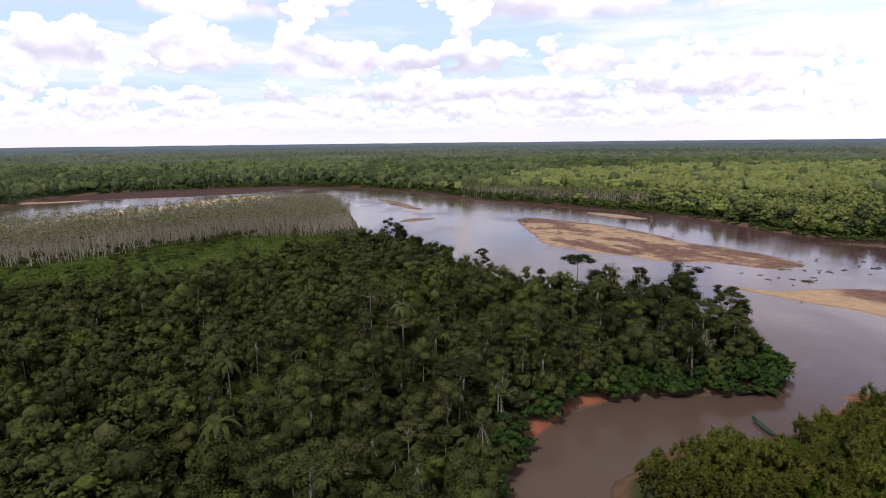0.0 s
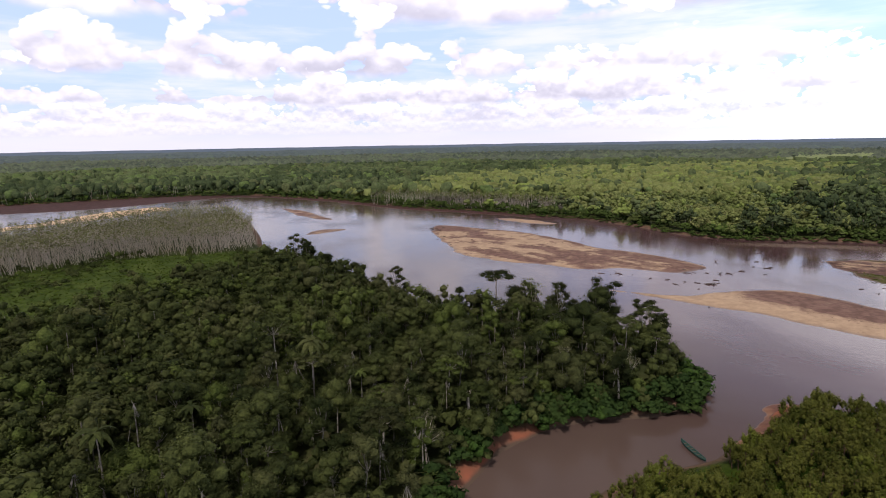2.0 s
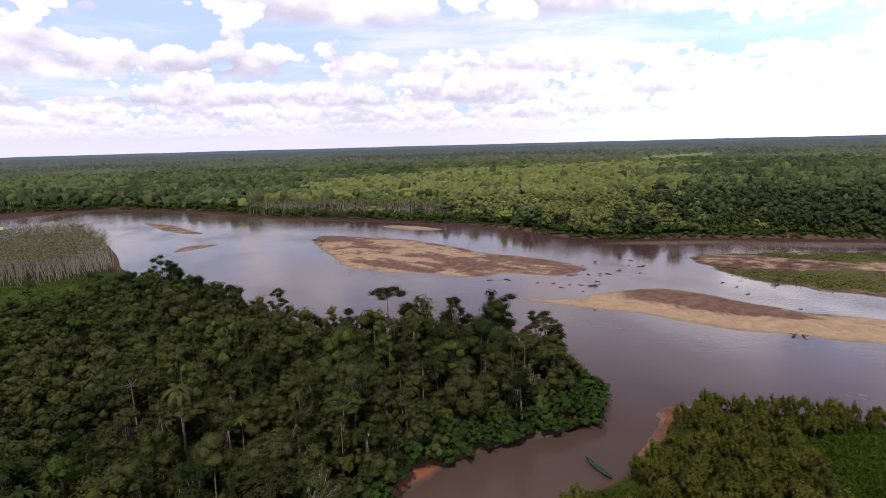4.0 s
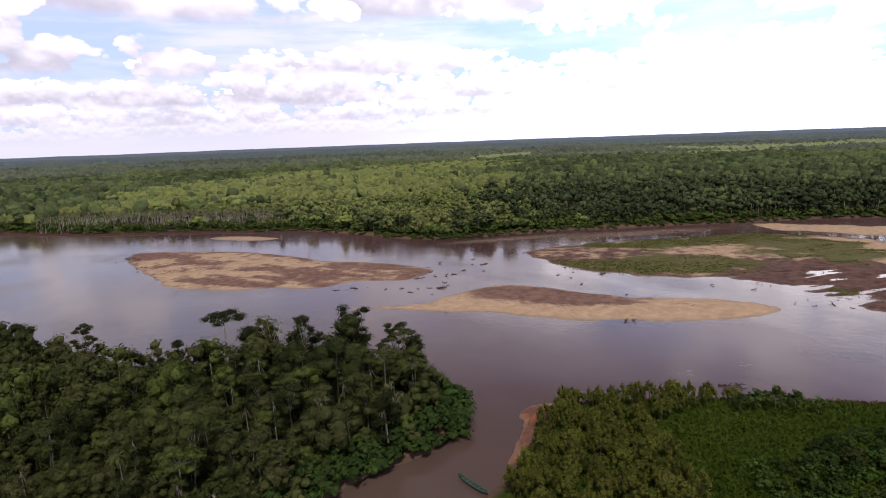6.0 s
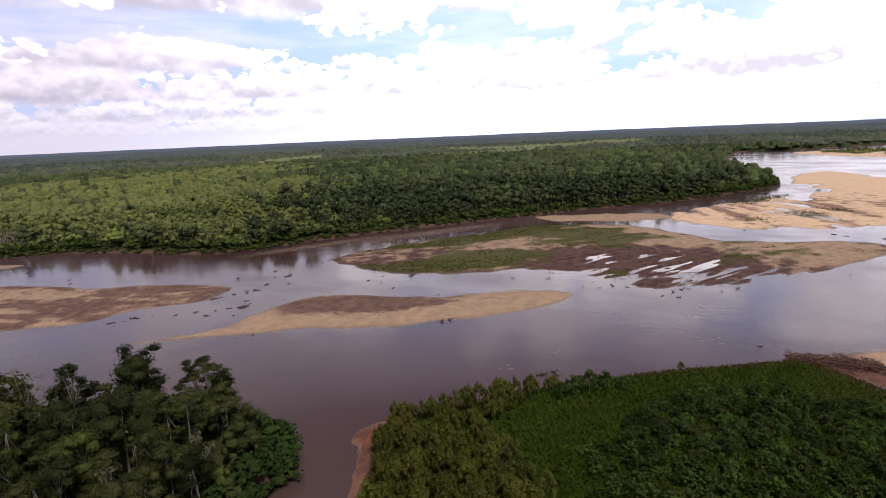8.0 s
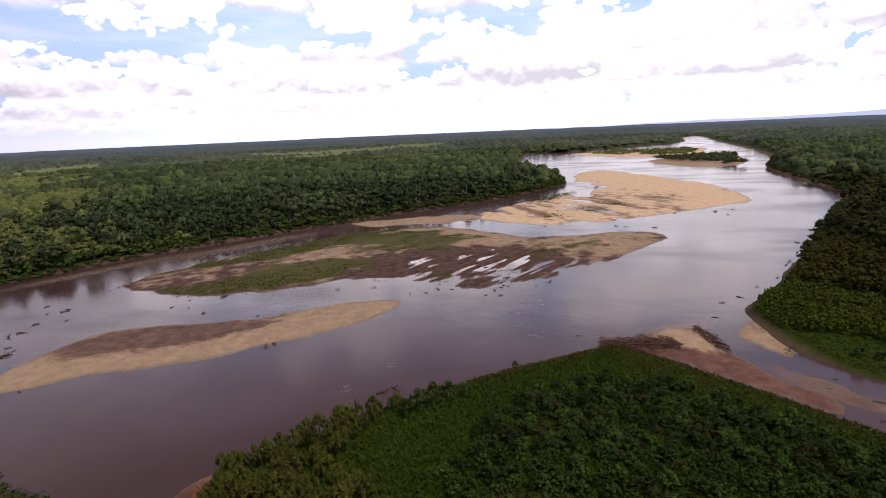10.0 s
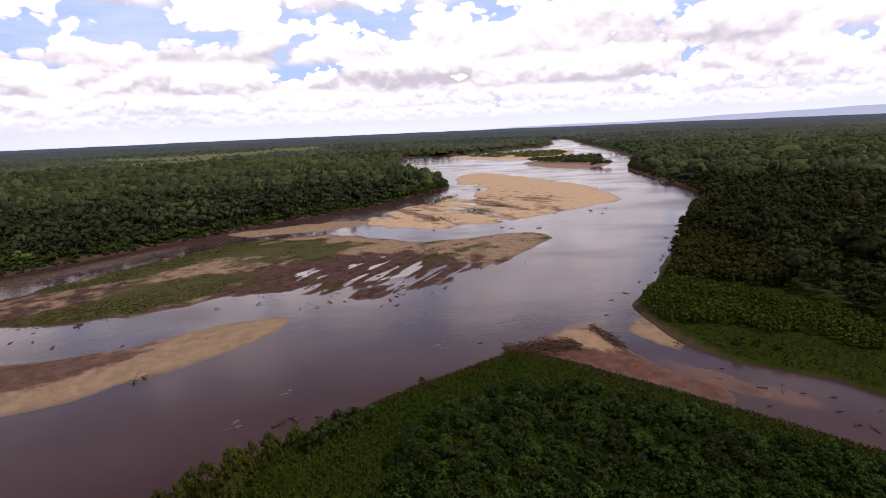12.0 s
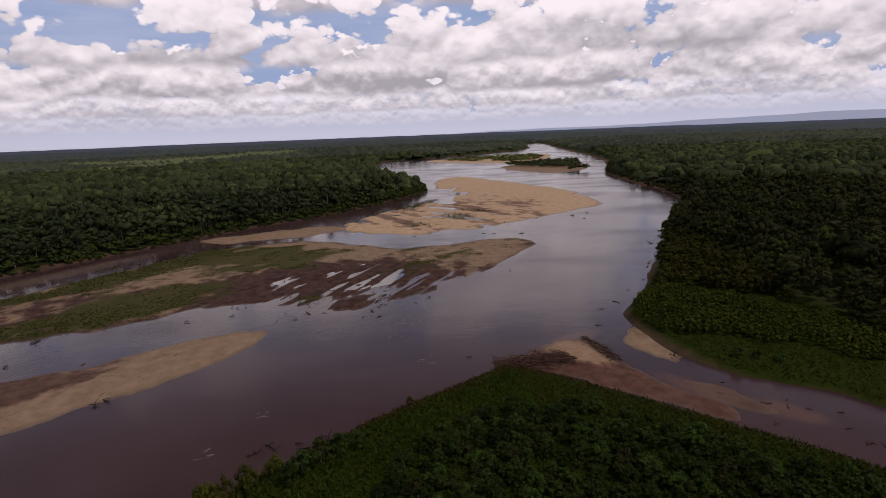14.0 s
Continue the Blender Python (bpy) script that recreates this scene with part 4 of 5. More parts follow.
def woods(name, label, x, y, z, heights, widths, kinds, leaves, spray, leaf_mat, bark=None, tint=None):
    """A wood too large to count: every tree leaf masses and sprays, some with trunks, joined."""
    library, slim = [], float(max(1.0, np.mean(heights) / np.mean(widths)))
    for k in kinds:
        for _ in range(6):
            pos, out, cl = crown_points(k, slim, 1.0, leaves)
            hv, hf = leaf_masses(cl, 0.80 if k in ("dome", "column", "sprout") else 0.64)
            library.append((pos / (1, 1, slim), out, hv / (1, 1, slim), hf))
    P, O, S, Q, H, HF, HT, off = [], [], [], [], [], [], [], 0
    for i in range(len(x)):
        h, w = heights[i], widths[i]
        pos, out, hv, hf = library[int(rng.integers(len(library)))]
        a = rng.uniform(0, math.tau)
        c, s = math.cos(a), math.sin(a)
        turn = np.array(((c * w, s * w, 0), (-s * w, c * w, 0), (0, 0, h)))
        at = np.array((x[i], y[i], z[i]))
        t = rng.uniform() if tint is None else float(np.clip(tint[i] + rng.normal(0, 0.22), 0, 1))
        P.append(pos @ turn + at), O.append(out @ np.array(((c, s, 0), (-s, c, 0), (0, 0, 1))))
        S.append(np.full(len(pos), spray * w)), Q.append(np.full(len(pos) * 4, t))
        H.append(hv @ turn + at), HF.append(hf + off), HT.append(np.full(len(hv), t))
        off += len(hv)
    size = np.concatenate(S)
    v, f = leaf_quads(np.concatenate(P), np.concatenate(O), size * rng.uniform(0.7, 1.3, len(size)))
    nrm = crown_normals(np.concatenate(O))
    tris = np.concatenate(HF) + len(v)
    v, t = np.concatenate([v, *H]), np.concatenate([*Q, *HT])
    slots, mats = np.zeros(len(f), np.int32), [leaf_mat]
    if bark:
        tv, tf = [], []
        for i in range(len(x)):
            r, hh = 0.12 + 0.006 * heights[i], heights[i] * 0.7
            lean = rng.normal(0, 0.03, 2) * hh
            base = np.array([x[i], y[i], z[i] - 0.5])
            tri = np.array([(math.cos(q) * r, math.sin(q) * r, 0) for q in (0.3, 2.4, 4.5)])
            tv.append(np.concatenate([base + tri, base + tri * 0.6 + (lean[0], lean[1], hh)]))
            k = 6 * i + len(v)
            tf += [(k, k + 1, k + 4, k + 3), (k + 1, k + 2, k + 5, k + 4), (k + 2, k, k + 3, k + 5)]
        v, f = np.concatenate([v, *tv]), np.concatenate([f, tf])
        t, slots = np.concatenate([t, np.full(6 * len(x), 0.5)]), np.concatenate([slots, np.ones(len(tf), np.int32)])
        mats = [leaf_mat, bark]
    return tagged(new(name, mesh_of(name, v, f, mats, True, {"tint": t}, slots, tris, nrm)), label, "forest", kind="stuff")


# the peninsula's rainforest
FOREST_EDGE = spline([(-60, 40), (3, 62), (10, 93), (20, 110), (32, 121), (44, 127.5), (58, 129), (76, 131.5), (84, 139), (84, 147), (80, 163), (75, 175), (65, 187), (53, 195), (38, 195), (25, 203), (17, 216), (7, 240), (-5, 267), (-22, 298),
                      (-45, 292), (-60, 268), (-75, 247), (-92, 226), (-120, 203), (-150, 190), (-210, 178), (-300, 170), (-300, 40)])
fx, fy = scatter(-240, 100, 45, 320, 6.0, 0.5)
keep = (inside_by(fx, fy, FOREST_EDGE) > 2.0) & (fx > -0.92 * fy - 8)
fx, fy = fx[keep], fy[keep]
fz = land_height(fx, fy)[0]
by_tip = np.hypot(fx - 35, fy - 100)
order = np.argsort(by_tip)
GROUP = "trees of the peninsula"
ROUND = [Kind("tree", "broad-crowned dark green rainforest tree on the peninsula", "tree", GROUP, "round", 13.0 * q, 8.6 * w, int(1050 * w), 0.39, LEAF_TREE, BARK, trunk=0.17)
         for q, w in ((1, 1), (0.8, 1.25), (1.15, 0.9), (0.9, 0.75), (1.05, 1.4), (1.2, 1.1))]
TALL = [Kind("tree", "slender rainforest tree with a high narrow crown", "tree", GROUP, "tall", 15.0 * q, 6.5, 900, 0.37, LEAF_TREE, BARK, trunk=0.16) for q in (1, 1.15, 0.85)]
FLAT = [Kind("tree", "flat-topped rainforest tree with pale bare trunk", "tree", GROUP, "umbrella", 14.0 * q, 9.0, 900, 0.36, LEAF_TREE, BARK, trunk=0.13) for q in (1, 1.15)]
PALM = [Kind("palm", "palm with a drooping star of fronds among the trees", "palm", GROUP, "palm", 11.5 * q, 5.5, 0, 0.5, LEAF_TREE, BARK, trunk=0.12) for q in (1, 1.2)]
for i in order[:290]:
    d = rng.uniform()
    kind = ROUND[int(rng.integers(6))] if d < 0.72 else TALL[int(rng.integers(3))] if d < 0.91 else FLAT[int(rng.integers(2))] if d < 0.985 else PALM[int(rng.integers(2))]
    kind.plant(fx[i], fy[i], fz[i], float(np.clip(0.84 * rng.lognormal(0, 0.20), 0.55, 1.3)), rng.uniform(0, math.tau), rng.uniform(0.82, 1.12))
rest = order[290:]
woods("rainforest", "dense dark green rainforest with mixed crowns covering the peninsula", fx[rest], fy[rest], fz[rest], 11.8 * rng.lognormal(0, 0.17, len(rest)), 8.6 * rng.lognormal(0, 0.24, len(rest)),
      ["round", "round", "dome", "tall"], 210, 0.078, LEAF_WOODS, BARK)

ux, uy = scatter(-200, 95, 45, 310, 5.6, 0.5)
keep = (inside_by(ux, uy, FOREST_EDGE) > -1.0) & (ux > -0.9 * uy - 5)
ux, uy = ux[keep], uy[keep]
woods("understory", "dark tangled undergrowth filling the forest between the trunks", ux, uy, land_height(ux, uy)[0] - 0.4, rng.uniform(3.0, 8.0, len(ux)), rng.uniform(4.5, 7.0, len(ux)), ["dome"], 8, 0.28, LEAF_WOODS)

# tall trees that stand out along the river edge
RIM = [("open", 72.8, 167.1, 24.0, 12.5), ("umbrella", 47, 195, 20.5, 14.5), ("open", 15, 214, 20.5, 9.5), ("column", 33.6, 190, 17.5, 5.0), ("open", -26, 286, 22.5, 11.0), ("round", -21, 283, 20.0, 8.0),
       ("tall", -37, 287, 16.0, 6.5), ("open", 64, 178.8, 20.5, 10.0), ("round", 74, 172, 18.5, 9.0), ("round", 52, 190, 17.0, 8.0), ("open", 80, 158, 19.5, 9.0), ("tall", 82, 151, 17.0, 7.0), ("round", 0, 250, 15.0, 8.0), ("round", -12, 268, 16.0, 8.0),
       ("round", 24, 201, 13.5, 8.0), ("round", 40, 192, 14.5, 7.0), ("open", 56, 188, 17.5, 8.0), ("tall", 60, 130.3, 16.0, 7.0), ("umbrella", 3.4, 106, 17.5, 9.0), ("umbrella", 22.2, 120, 14.5, 8.0)]
for kind, x, y, top, w in RIM:
    base = float(land_height(np.array([x]), np.array([y]))[0][0])
    k = Kind("tree", "tall dark rainforest tree standing out at the water's edge", "tree", "tall rim trees", kind, top - base, w, 1700, 0.45, LEAF_RIM, PALE_BARK if kind == "umbrella" else BARK, trunk=0.24)
    k.plant(x, y, base)
# thin-leaved pale trees among them
for x, y, top, w in ((57, 186, 20.0, 10.0), (80, 152, 18.5, 9.0), (50, 140, 14.0, 6.5), (66, 138, 13.0, 6.0), (12, 112, 14.0, 7.0)):
    base = float(land_height(np.array([x]), np.array([y]))[0][0])
    k = Kind("tree", "pale-limbed rainforest tree with a thin open crown", "tree", "tall rim trees", "open", top - base, w, 420, 0.34, LEAF_PALE, PALE_BARK, trunk=0.17, fill=0.25)
    k.plant(x, y, base)


# ---- the far woods ----
def far_wood(label, x, y, gap, hmin, hmax, leaves, spray, mat, kinds=("dome",), bark=None, margin=6.0, tint=None):
    ok = inside_by(x, y, SHORES[3]) > margin
    x, y = x[ok], y[ok]
    z = np.full(len(x), 2.2)
    woods("forest", label, x, y, z, (hmin + hmax) * 0.5 * rng.lognormal(0, 0.26, len(x)) * (1 + 0.5 * fbm(x, y, 70, 3, 4)), gap * 1.3 * rng.lognormal(0, 0.34, len(x)), list(kinds), leaves, spray, mat, bark, None if tint is None else tint(x, y))


def seen_from(x, y, a0, a1, r0, r1):
    a, r = np.degrees(np.arctan2(x - 20, y - 30)), np.hypot(x - 20, y - 30)
    return (a > a0) & (a < a1) & (r > r0) & (r < r1)


POLES_F = spline([(20, 612), (65, 568), (100, 538), (136, 504), (165, 476), (190, 500), (150, 560), (90, 610), (40, 650)])
x, y = scatter(-420, 900, -560, 900, 7.5)
k = seen_from(x, y, -46, 140, 120, 620) & (inside_by(x, y, POLES_F) < 1)
x, y = x[k], y[k]
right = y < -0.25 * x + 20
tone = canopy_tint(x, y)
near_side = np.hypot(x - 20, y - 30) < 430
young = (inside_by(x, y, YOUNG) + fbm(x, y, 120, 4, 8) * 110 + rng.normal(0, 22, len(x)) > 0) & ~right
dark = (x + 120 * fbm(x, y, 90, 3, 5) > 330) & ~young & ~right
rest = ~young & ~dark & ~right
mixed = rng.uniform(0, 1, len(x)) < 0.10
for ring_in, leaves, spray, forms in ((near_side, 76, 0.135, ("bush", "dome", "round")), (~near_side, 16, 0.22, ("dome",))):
    # The headland's lowered tint paints cloud shade over it.
    far_wood("tall rainforest on the headland, tinted dark for cloud shade", x[dark & ring_in], y[dark & ring_in], 7.5, 11, 18, leaves, spray, LEAF_FAR, forms, BARK, tint=lambda x, y: canopy_tint(x, y) - 0.26)
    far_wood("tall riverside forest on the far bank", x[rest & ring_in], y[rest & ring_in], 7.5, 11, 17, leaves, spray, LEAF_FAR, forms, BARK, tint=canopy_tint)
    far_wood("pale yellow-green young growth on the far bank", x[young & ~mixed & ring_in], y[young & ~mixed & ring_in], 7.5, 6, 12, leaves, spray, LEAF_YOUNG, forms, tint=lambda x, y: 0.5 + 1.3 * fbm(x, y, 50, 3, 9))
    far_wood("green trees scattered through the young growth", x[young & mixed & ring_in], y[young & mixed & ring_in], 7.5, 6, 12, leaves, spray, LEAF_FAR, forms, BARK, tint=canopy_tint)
RIGHT_WOODS = spline([(4000, -840), (2380, -440), (1336, -318), (1020, -262), (842, -204), (654, -182), (575, -180), (503, -162), (444, -126), (392, -98), (355, -80), (322, -83), (283, -79), (250, -73), (228, -68), (210, -67), (190, -70), (168, -78), (130, -110), (100, -700), (900, -1500), (4000, -1500)])
for ring_in, leaves, spray in ((near_side, 60, 0.125), (~near_side, 10, 0.24)):
    k = right & ring_in & (inside_by(x, y, RIGHT_WOODS) > 0)
    woods("forest", "dark tall rainforest on the near upstream bank", x[k], y[k], np.full(k.sum(), 2.2), 12 * rng.lognormal(0, 0.26, k.sum()), 9.5 * rng.lognormal(0, 0.33, k.sum()), ["round", "bush", "dome"] if leaves > 20 else ["dome"], leaves, spray, LEAF_UPSTREAM)
for gap, r0, r1, rings in ((9.5, 600, 900, ((0.42, 0.45), (0.50, 0.72), (0.30, 0.93))), (12.5, 900, 1500, ((0.5, 0.5), (0.36, 0.88)))):
    x, y = scatter(-1100, 1550, -1000, 1550, gap, 0.6)
    k = seen_from(x, y, -46, 138, r0, r1) & (inside_by(x, y, POLES_F) < 1) & (np.maximum(inside_by(x, y, SHORES[3]), inside_by(x, y, RIGHT_WOODS)) > 7)
    x, y = x[k], y[k]
    young = (inside_by(x, y, YOUNG) + fbm(x, y, 200, 4, 8) * 230 + rng.normal(0, 35, len(x)) > 0) & (rng.uniform(0, 1, len(x)) < 0.93) | (glades(x, y) > 0.5)
    far_crowns("distant mixed rainforest crowns", x[~young], y[~young], gap * 1.06, 6.5, 18, rings=rings)
    far_crowns("distant pale young growth", x[young], y[young], gap, 9, 13, LEAF_YOUNG, rings=rings)
x, y = scatter(-2300, 2600, -1700, 2600, 20, 0.6)
k = seen_from(x, y, -46, 138, 1500, 2600) & (np.maximum(inside_by(x, y, SHORES[3]), inside_by(x, y, RIGHT_WOODS)) > 14)
x, y = x[k], y[k]
pale = glades(x, y) > 0.36
far_crowns("remote rainforest crowns with haze in their leaf colour", x[~pale], y[~pale], 19, 10, 19, LEAF_HAZY, rings=((0.5, 0.55),))
far_crowns("remote pale regrowth strips", x[pale], y[pale], 19, 12, 16, LEAF_GLADE, rings=((0.5, 0.55),))
x, y = scatter(-3800, 4200, -2600, 4200, 42, 0.6)
k = seen_from(x, y, -46, 138, 2600, 4200) & (np.maximum(inside_by(x, y, SHORES[3]), inside_by(x, y, RIGHT_WOODS)) > 25)
far_crowns("hazy rainforest crowns near the horizon", x[k], y[k], 40, 14, 21, LEAF_HAZIEST, rings=((0.5, 0.5),))


# ---- undergrowth, canes and grass ----
def blades(name, label, x, y, z, height, width, mat, category, tint_size=20):
    """Upright tufts of grass or cane: each a crossed pair of leaning blades."""
    k = len(x)
    a = rng.uniform(0, math.tau, k)
    d = np.stack([np.cos(a), np.sin(a), 0 * a], 1)
    lean = np.stack([rng.normal(0, 0.8, k), rng.normal(0, 0.8, k), np.ones(k)], 1) * (height * rng.uniform(0.6, 1.3, k))[:, None]
    b = np.stack([x, y, z - 0.1], 1)
    w = (width * rng.uniform(0.6, 1.3, k))[:, None]
    v = np.stack([b - d * w * 0.35, b + d * w * 0.35, b + d * w * 0.6 + lean * rng.uniform(0.7, 1.1, (k, 1)), b - d * w * 0.5 + lean], 1).reshape(-1, 3)
    t = np.clip(0.5 + fbm(x, y, tint_size, 3, 2) * 1.2 + rng.normal(0, 0.12, k), 0, 1)
    return tagged(new(name, mesh_of(name, v, np.arange(4 * k).reshape(k, 4), [mat], False, {"tint": np.repeat(t, 4)})), label, category, kind="stuff")


def pick(outline, count, margin=0.0, box=None):
    lo, hi = (outline.min(0), outline.max(0)) if box is None else box
    x, y = rng.uniform(lo[0], hi[0], count), rng.uniform(lo[1], hi[1], count)
    k = inside_by(x, y, outline) > margin
    return x[k], y[k]


def shrubs(name, label, x, y, hmin, hmax, wmin, wmax, kinds, leaves, spray, mat):
    z = land_height(x, y)[0]
    return woods(name, label, x, y, np.maximum(z, 0.2) - 0.3, rng.uniform(hmin, hmax, len(x)), rng.uniform(wmin, wmax, len(x)), kinds, leaves, spray, mat)


CANE_R = spline([(219, -8), (207, -8), (202, -12), (195, -23), (187, -33), (183, -45), (166, -60), (152, -76), (168, -76), (189, -64), (206, -60), (224, -52), (244, -38), (246, -24), (232, -13)])
THICKET_R = spline([(246, -25), (262, -34), (300, -51), (346, -72), (352, -80), (307, -82), (254, -74), (230, -64), (244, -42)])
BUSHES = spline([(134, 74), (150, 60), (158, 38), (154, 18), (142, 4), (130, -10), (118, -22), (90, -30), (60, 0), (60, 50), (84, 72), (108, 80)])
x, y = pick(MEADOW_P, 24000)
blades("grass", "bright green grass in the clearing behind the forest", x, y, land_height(x, y)[0], 0.5, 0.9, MEADOW_GRASS, "grass")
x, y = pick(MEADOW_P, 2600)
k = (rng.uniform(0, 1, len(x)) < np.clip(1.15 - inside_by(x, y, MEADOW_P) / 16, np.where(x < -125, 0.4, 0.08), 1)) & (fbm(x, y, 30, 3, 2) > -0.12)
shrubs("scrub", "scattered green shrubs along the edge of the clearing", x[k], y[k], 1.8, 6.5, 2.6, 6.0, ["bush", "dome"], 46, 0.15, LEAF_WOODS)
x, y = pick(MEADOW_S, 150000)
k = (x > 48) & (y > -45) & (inside_by(x, y, SHORES[1]) > 1.0) & (np.hypot(x - 66, y - 105) > 6)
x, y = x[k], y[k]
worn = (inside_by(x, y, BUSHES) < 3) & (y + 30 * fbm(x, y, 30, 4, 6) < 34) | (fbm(x, y, 12, 3, 44) > 0.30)
rust = (inside_by(x, y, SHORES[1]) + 9 * fbm(x, y, 11, 3, 71) < 4.5) & (y > 20)
worn = worn & ~rust
for k, label, mat, tall in ((rust, "low rusty grass fringe along the water", RUST_GRASS, 0.6), (~worn & ~rust, "tall bright green grass on the river spit", GRASS, 0.85), (worn, "shorter olive grass along the tributary side of the spit", BANK_GRASS, 0.6)):
    blades("grass", label, x[k], y[k], land_height(x[k], y[k])[0], tall, 0.28, mat, "grass", 9)
x, y = pick(MEADOW_R, 60000)
k = inside_by(x, y, CANE_R) < 0
x, y = x[k], y[k]
blades("grass", "tall green riverside grass on the upstream bank", x, y, land_height(x, y)[0], 0.5, 0.35, BANK_GRASS, "grass", 10)
x, y = scatter(145, 255, -85, 0, 1.3, 1.3)
k = (inside_by(x, y, CANE_R) + 9 * fbm(x, y, 14, 3, 15) > 0) & (rng.uniform(0, 1, len(x)) < 0.93)
x, y = x[k], y[k]
woods("cane", "dense stand of young yellow-green cane by the river", x, y, land_height(x, y)[0] - 0.3, 3.2 * (1 + 0.9 * fbm(x, y, 13, 3, 8)) * rng.lognormal(0, 0.14, len(x)), 1.7 * rng.lognormal(0, 0.2, len(x)), ["sprout"], 9, 0.40, LEAF_CANE, tint=0.5 + 1.1 * fbm(x, y, 16, 3, 5))
x, y = scatter(225, 360, -90, -20, 3.2, 0.5)
k = inside_by(x, y, THICKET_R) > 0
shrubs("thicket", "olive brush thicket between the cane and the forest", x[k], y[k], 4.5, 7.5, 3.6, 5.5, ["dome", "column"], 22, 0.20, LEAF_OSIER)
o = spline(BAR_C)
x, y = pick(o, 60000, 2.0)
k = rng.uniform(0, 1, len(x)) < grass_on_c(x, y)
x, y = x[k], y[k]
blades("grass", "patchy olive grass on the river bar", x, y, np.full(len(x), 0.74), 0.2, 0.8, SEDGE, "grass", 30)
x, y = rng.uniform(430, 600, 9000), rng.uniform(-20, 110, 9000)
k = rng.uniform(0, 1, 9000) < np.maximum(near(x, y, 480, 40, 70, 14, -40), near(x, y, 560, 70, 50, 8, -20))
blades("grass", "sparse green growth on the pale sandbar", x[k], y[k], np.full(k.sum(), 0.5), 0.35, 1.2, SEDGE, "grass", 30)

# scrub hanging over the banks
def bank_scrub(label, outline, count, low, high, inner, hmin, hmax, leaves, spray, mat, region, form="dome"):
    seg = np.roll(outline, -1, 0) - outline
    L = np.hypot(*seg.T)
    mid = outline + seg * 0.5
    w = L * region(mid[:, 0], mid[:, 1])
    i = rng.choice(len(outline), count, p=w / w.sum())
    q = outline[i] + seg[i] * rng.uniform(0, 1, (count, 1))
    nrm = np.stack([-seg[i, 1], seg[i, 0]], 1) / L[i][:, None]
    sign = np.where(inside_by(*(q + nrm * 2).T, outline) > 0, 1, -1)[:, None]
    q = q + nrm * sign * rng.uniform(low, inner, (count, 1))
    q = q[scars(q[:, 0], q[:, 1]) < 0.35]
    return shrubs("scrub", label, q[:, 0], q[:, 1], hmin, hmax, high, high * 1.7, [form], leaves, spray, mat)


bank_scrub("vine-hung green scrub over the peninsula's banks", SHORES[0], 460, -0.6, 4.2, 5.0, 2.5, 6.5, 70, 0.16, LEAF_VINE, lambda x, y: (x > -60) & (y > 60) & (y < 340), "dome")
q = np.repeat(SHORES[3], 60, 0)
q = q + rng.uniform(-0.5, 0.5, q.shape) * np.array((40, 40))
q = q[(q[:, 0] > -420) & (q[:, 0] < 800) & (q[:, 1] > -20)]
depth = land_height(q[:, 0], q[:, 1])[1]
for label, lo, hi, most, h0, h1, w0, w1, mat in (("bright scrub along the far water's edge", 3.0, 12.0, 1000, 2.5, 8.0, 4.0, 8.5, LEAF_VERGE), ("low green scrub and grass at the far water line", -0.4, 5.0, 1700, 0.8, 2.8, 2.6, 5.5, LEAF_VERGE)):
    k = np.flatnonzero((depth > lo) & (depth < hi))
    k = rng.permutation(k)[:most]
    shrubs("scrub", label, q[k, 0], q[k, 1], h0, h1, w0, w1, ["dome"], 8, 0.30, mat)
bank_scrub("dark scrub along the upstream bank", SHORES[2], 700, 0.3, 4.0, 9.0, 2.5, 6.5, 16, 0.25, LEAF_UPSTREAM, lambda x, y: (x > 300) & (x < 1000))


# willow thicket and broadleaf bushes on the spit
WILLOWS = spline([(30, 86), (44, 99), (55, 102), (70, 106), (82, 112), (92, 117), (102, 121), (112, 116), (124, 107), (136, 96), (132, 92), (116, 98), (104, 96), (98, 84), (80, 70), (40, 55)])
W_KINDS = [Kind("willow", "yellow-green upright willow in a riverside thicket", "willow", "willow thicket", "willow", 6.5 * q, 4.2, 360, 0.36, LEAF_WILLOW, JAM, trunk=0.08) for q in (1, 0.85, 1.1, 0.95)]
x, y = scatter(25, 140, 50, 125, 2.9, 0.8)
k = (inside_by(x, y, WILLOWS) > 0.8) & (np.hypot(x - 61, y - 102) > 7.2) & (inside_by(x, y, SHORES[1]) > 4.0)
x, y = x[k], y[k]
z = land_height(x, y)[0] - 0.2
pri = np.argsort(-(y + 0.3 * x))
for i in pri[:280]:
    W_KINDS[int(rng.integers(4))].plant(x[i], y[i], z[i], rng.uniform(0.7, 1.1), rng.uniform(0, math.tau), rng.uniform(0.8, 1.15))
r = pri[280:]
if len(r):
    shrubs("willow_thicket", "dense yellow-green willow thicket on the spit", x[r], y[r], 4.5, 7, 3.4, 5, ["willow"], 110, 0.125, LEAF_OSIER)
for x, y, h in ((129.5, 96.7, 5.6), (120.2, 99.8, 7.0), (124, 102, 5.0), (159.6, 68.1, 3.7), (112, 112, 6.0)):
    W_KINDS[2].plant(x, y, float(land_height(np.array([x]), np.array([y]))[0][0]) * 0.8, h / 7.2)
B_KINDS = [Kind("bush", "rounded dark green broadleaf bush among tall grass", "bush", "bushes on the spit", "bush", 3.8 * q, 4.4 * w, 250, 0.42, LEAF_BUSH, BARK, trunk=0.07) for q, w in ((1, 1), (0.8, 1.1), (1.15, 0.9), (0.9, 0.8))]
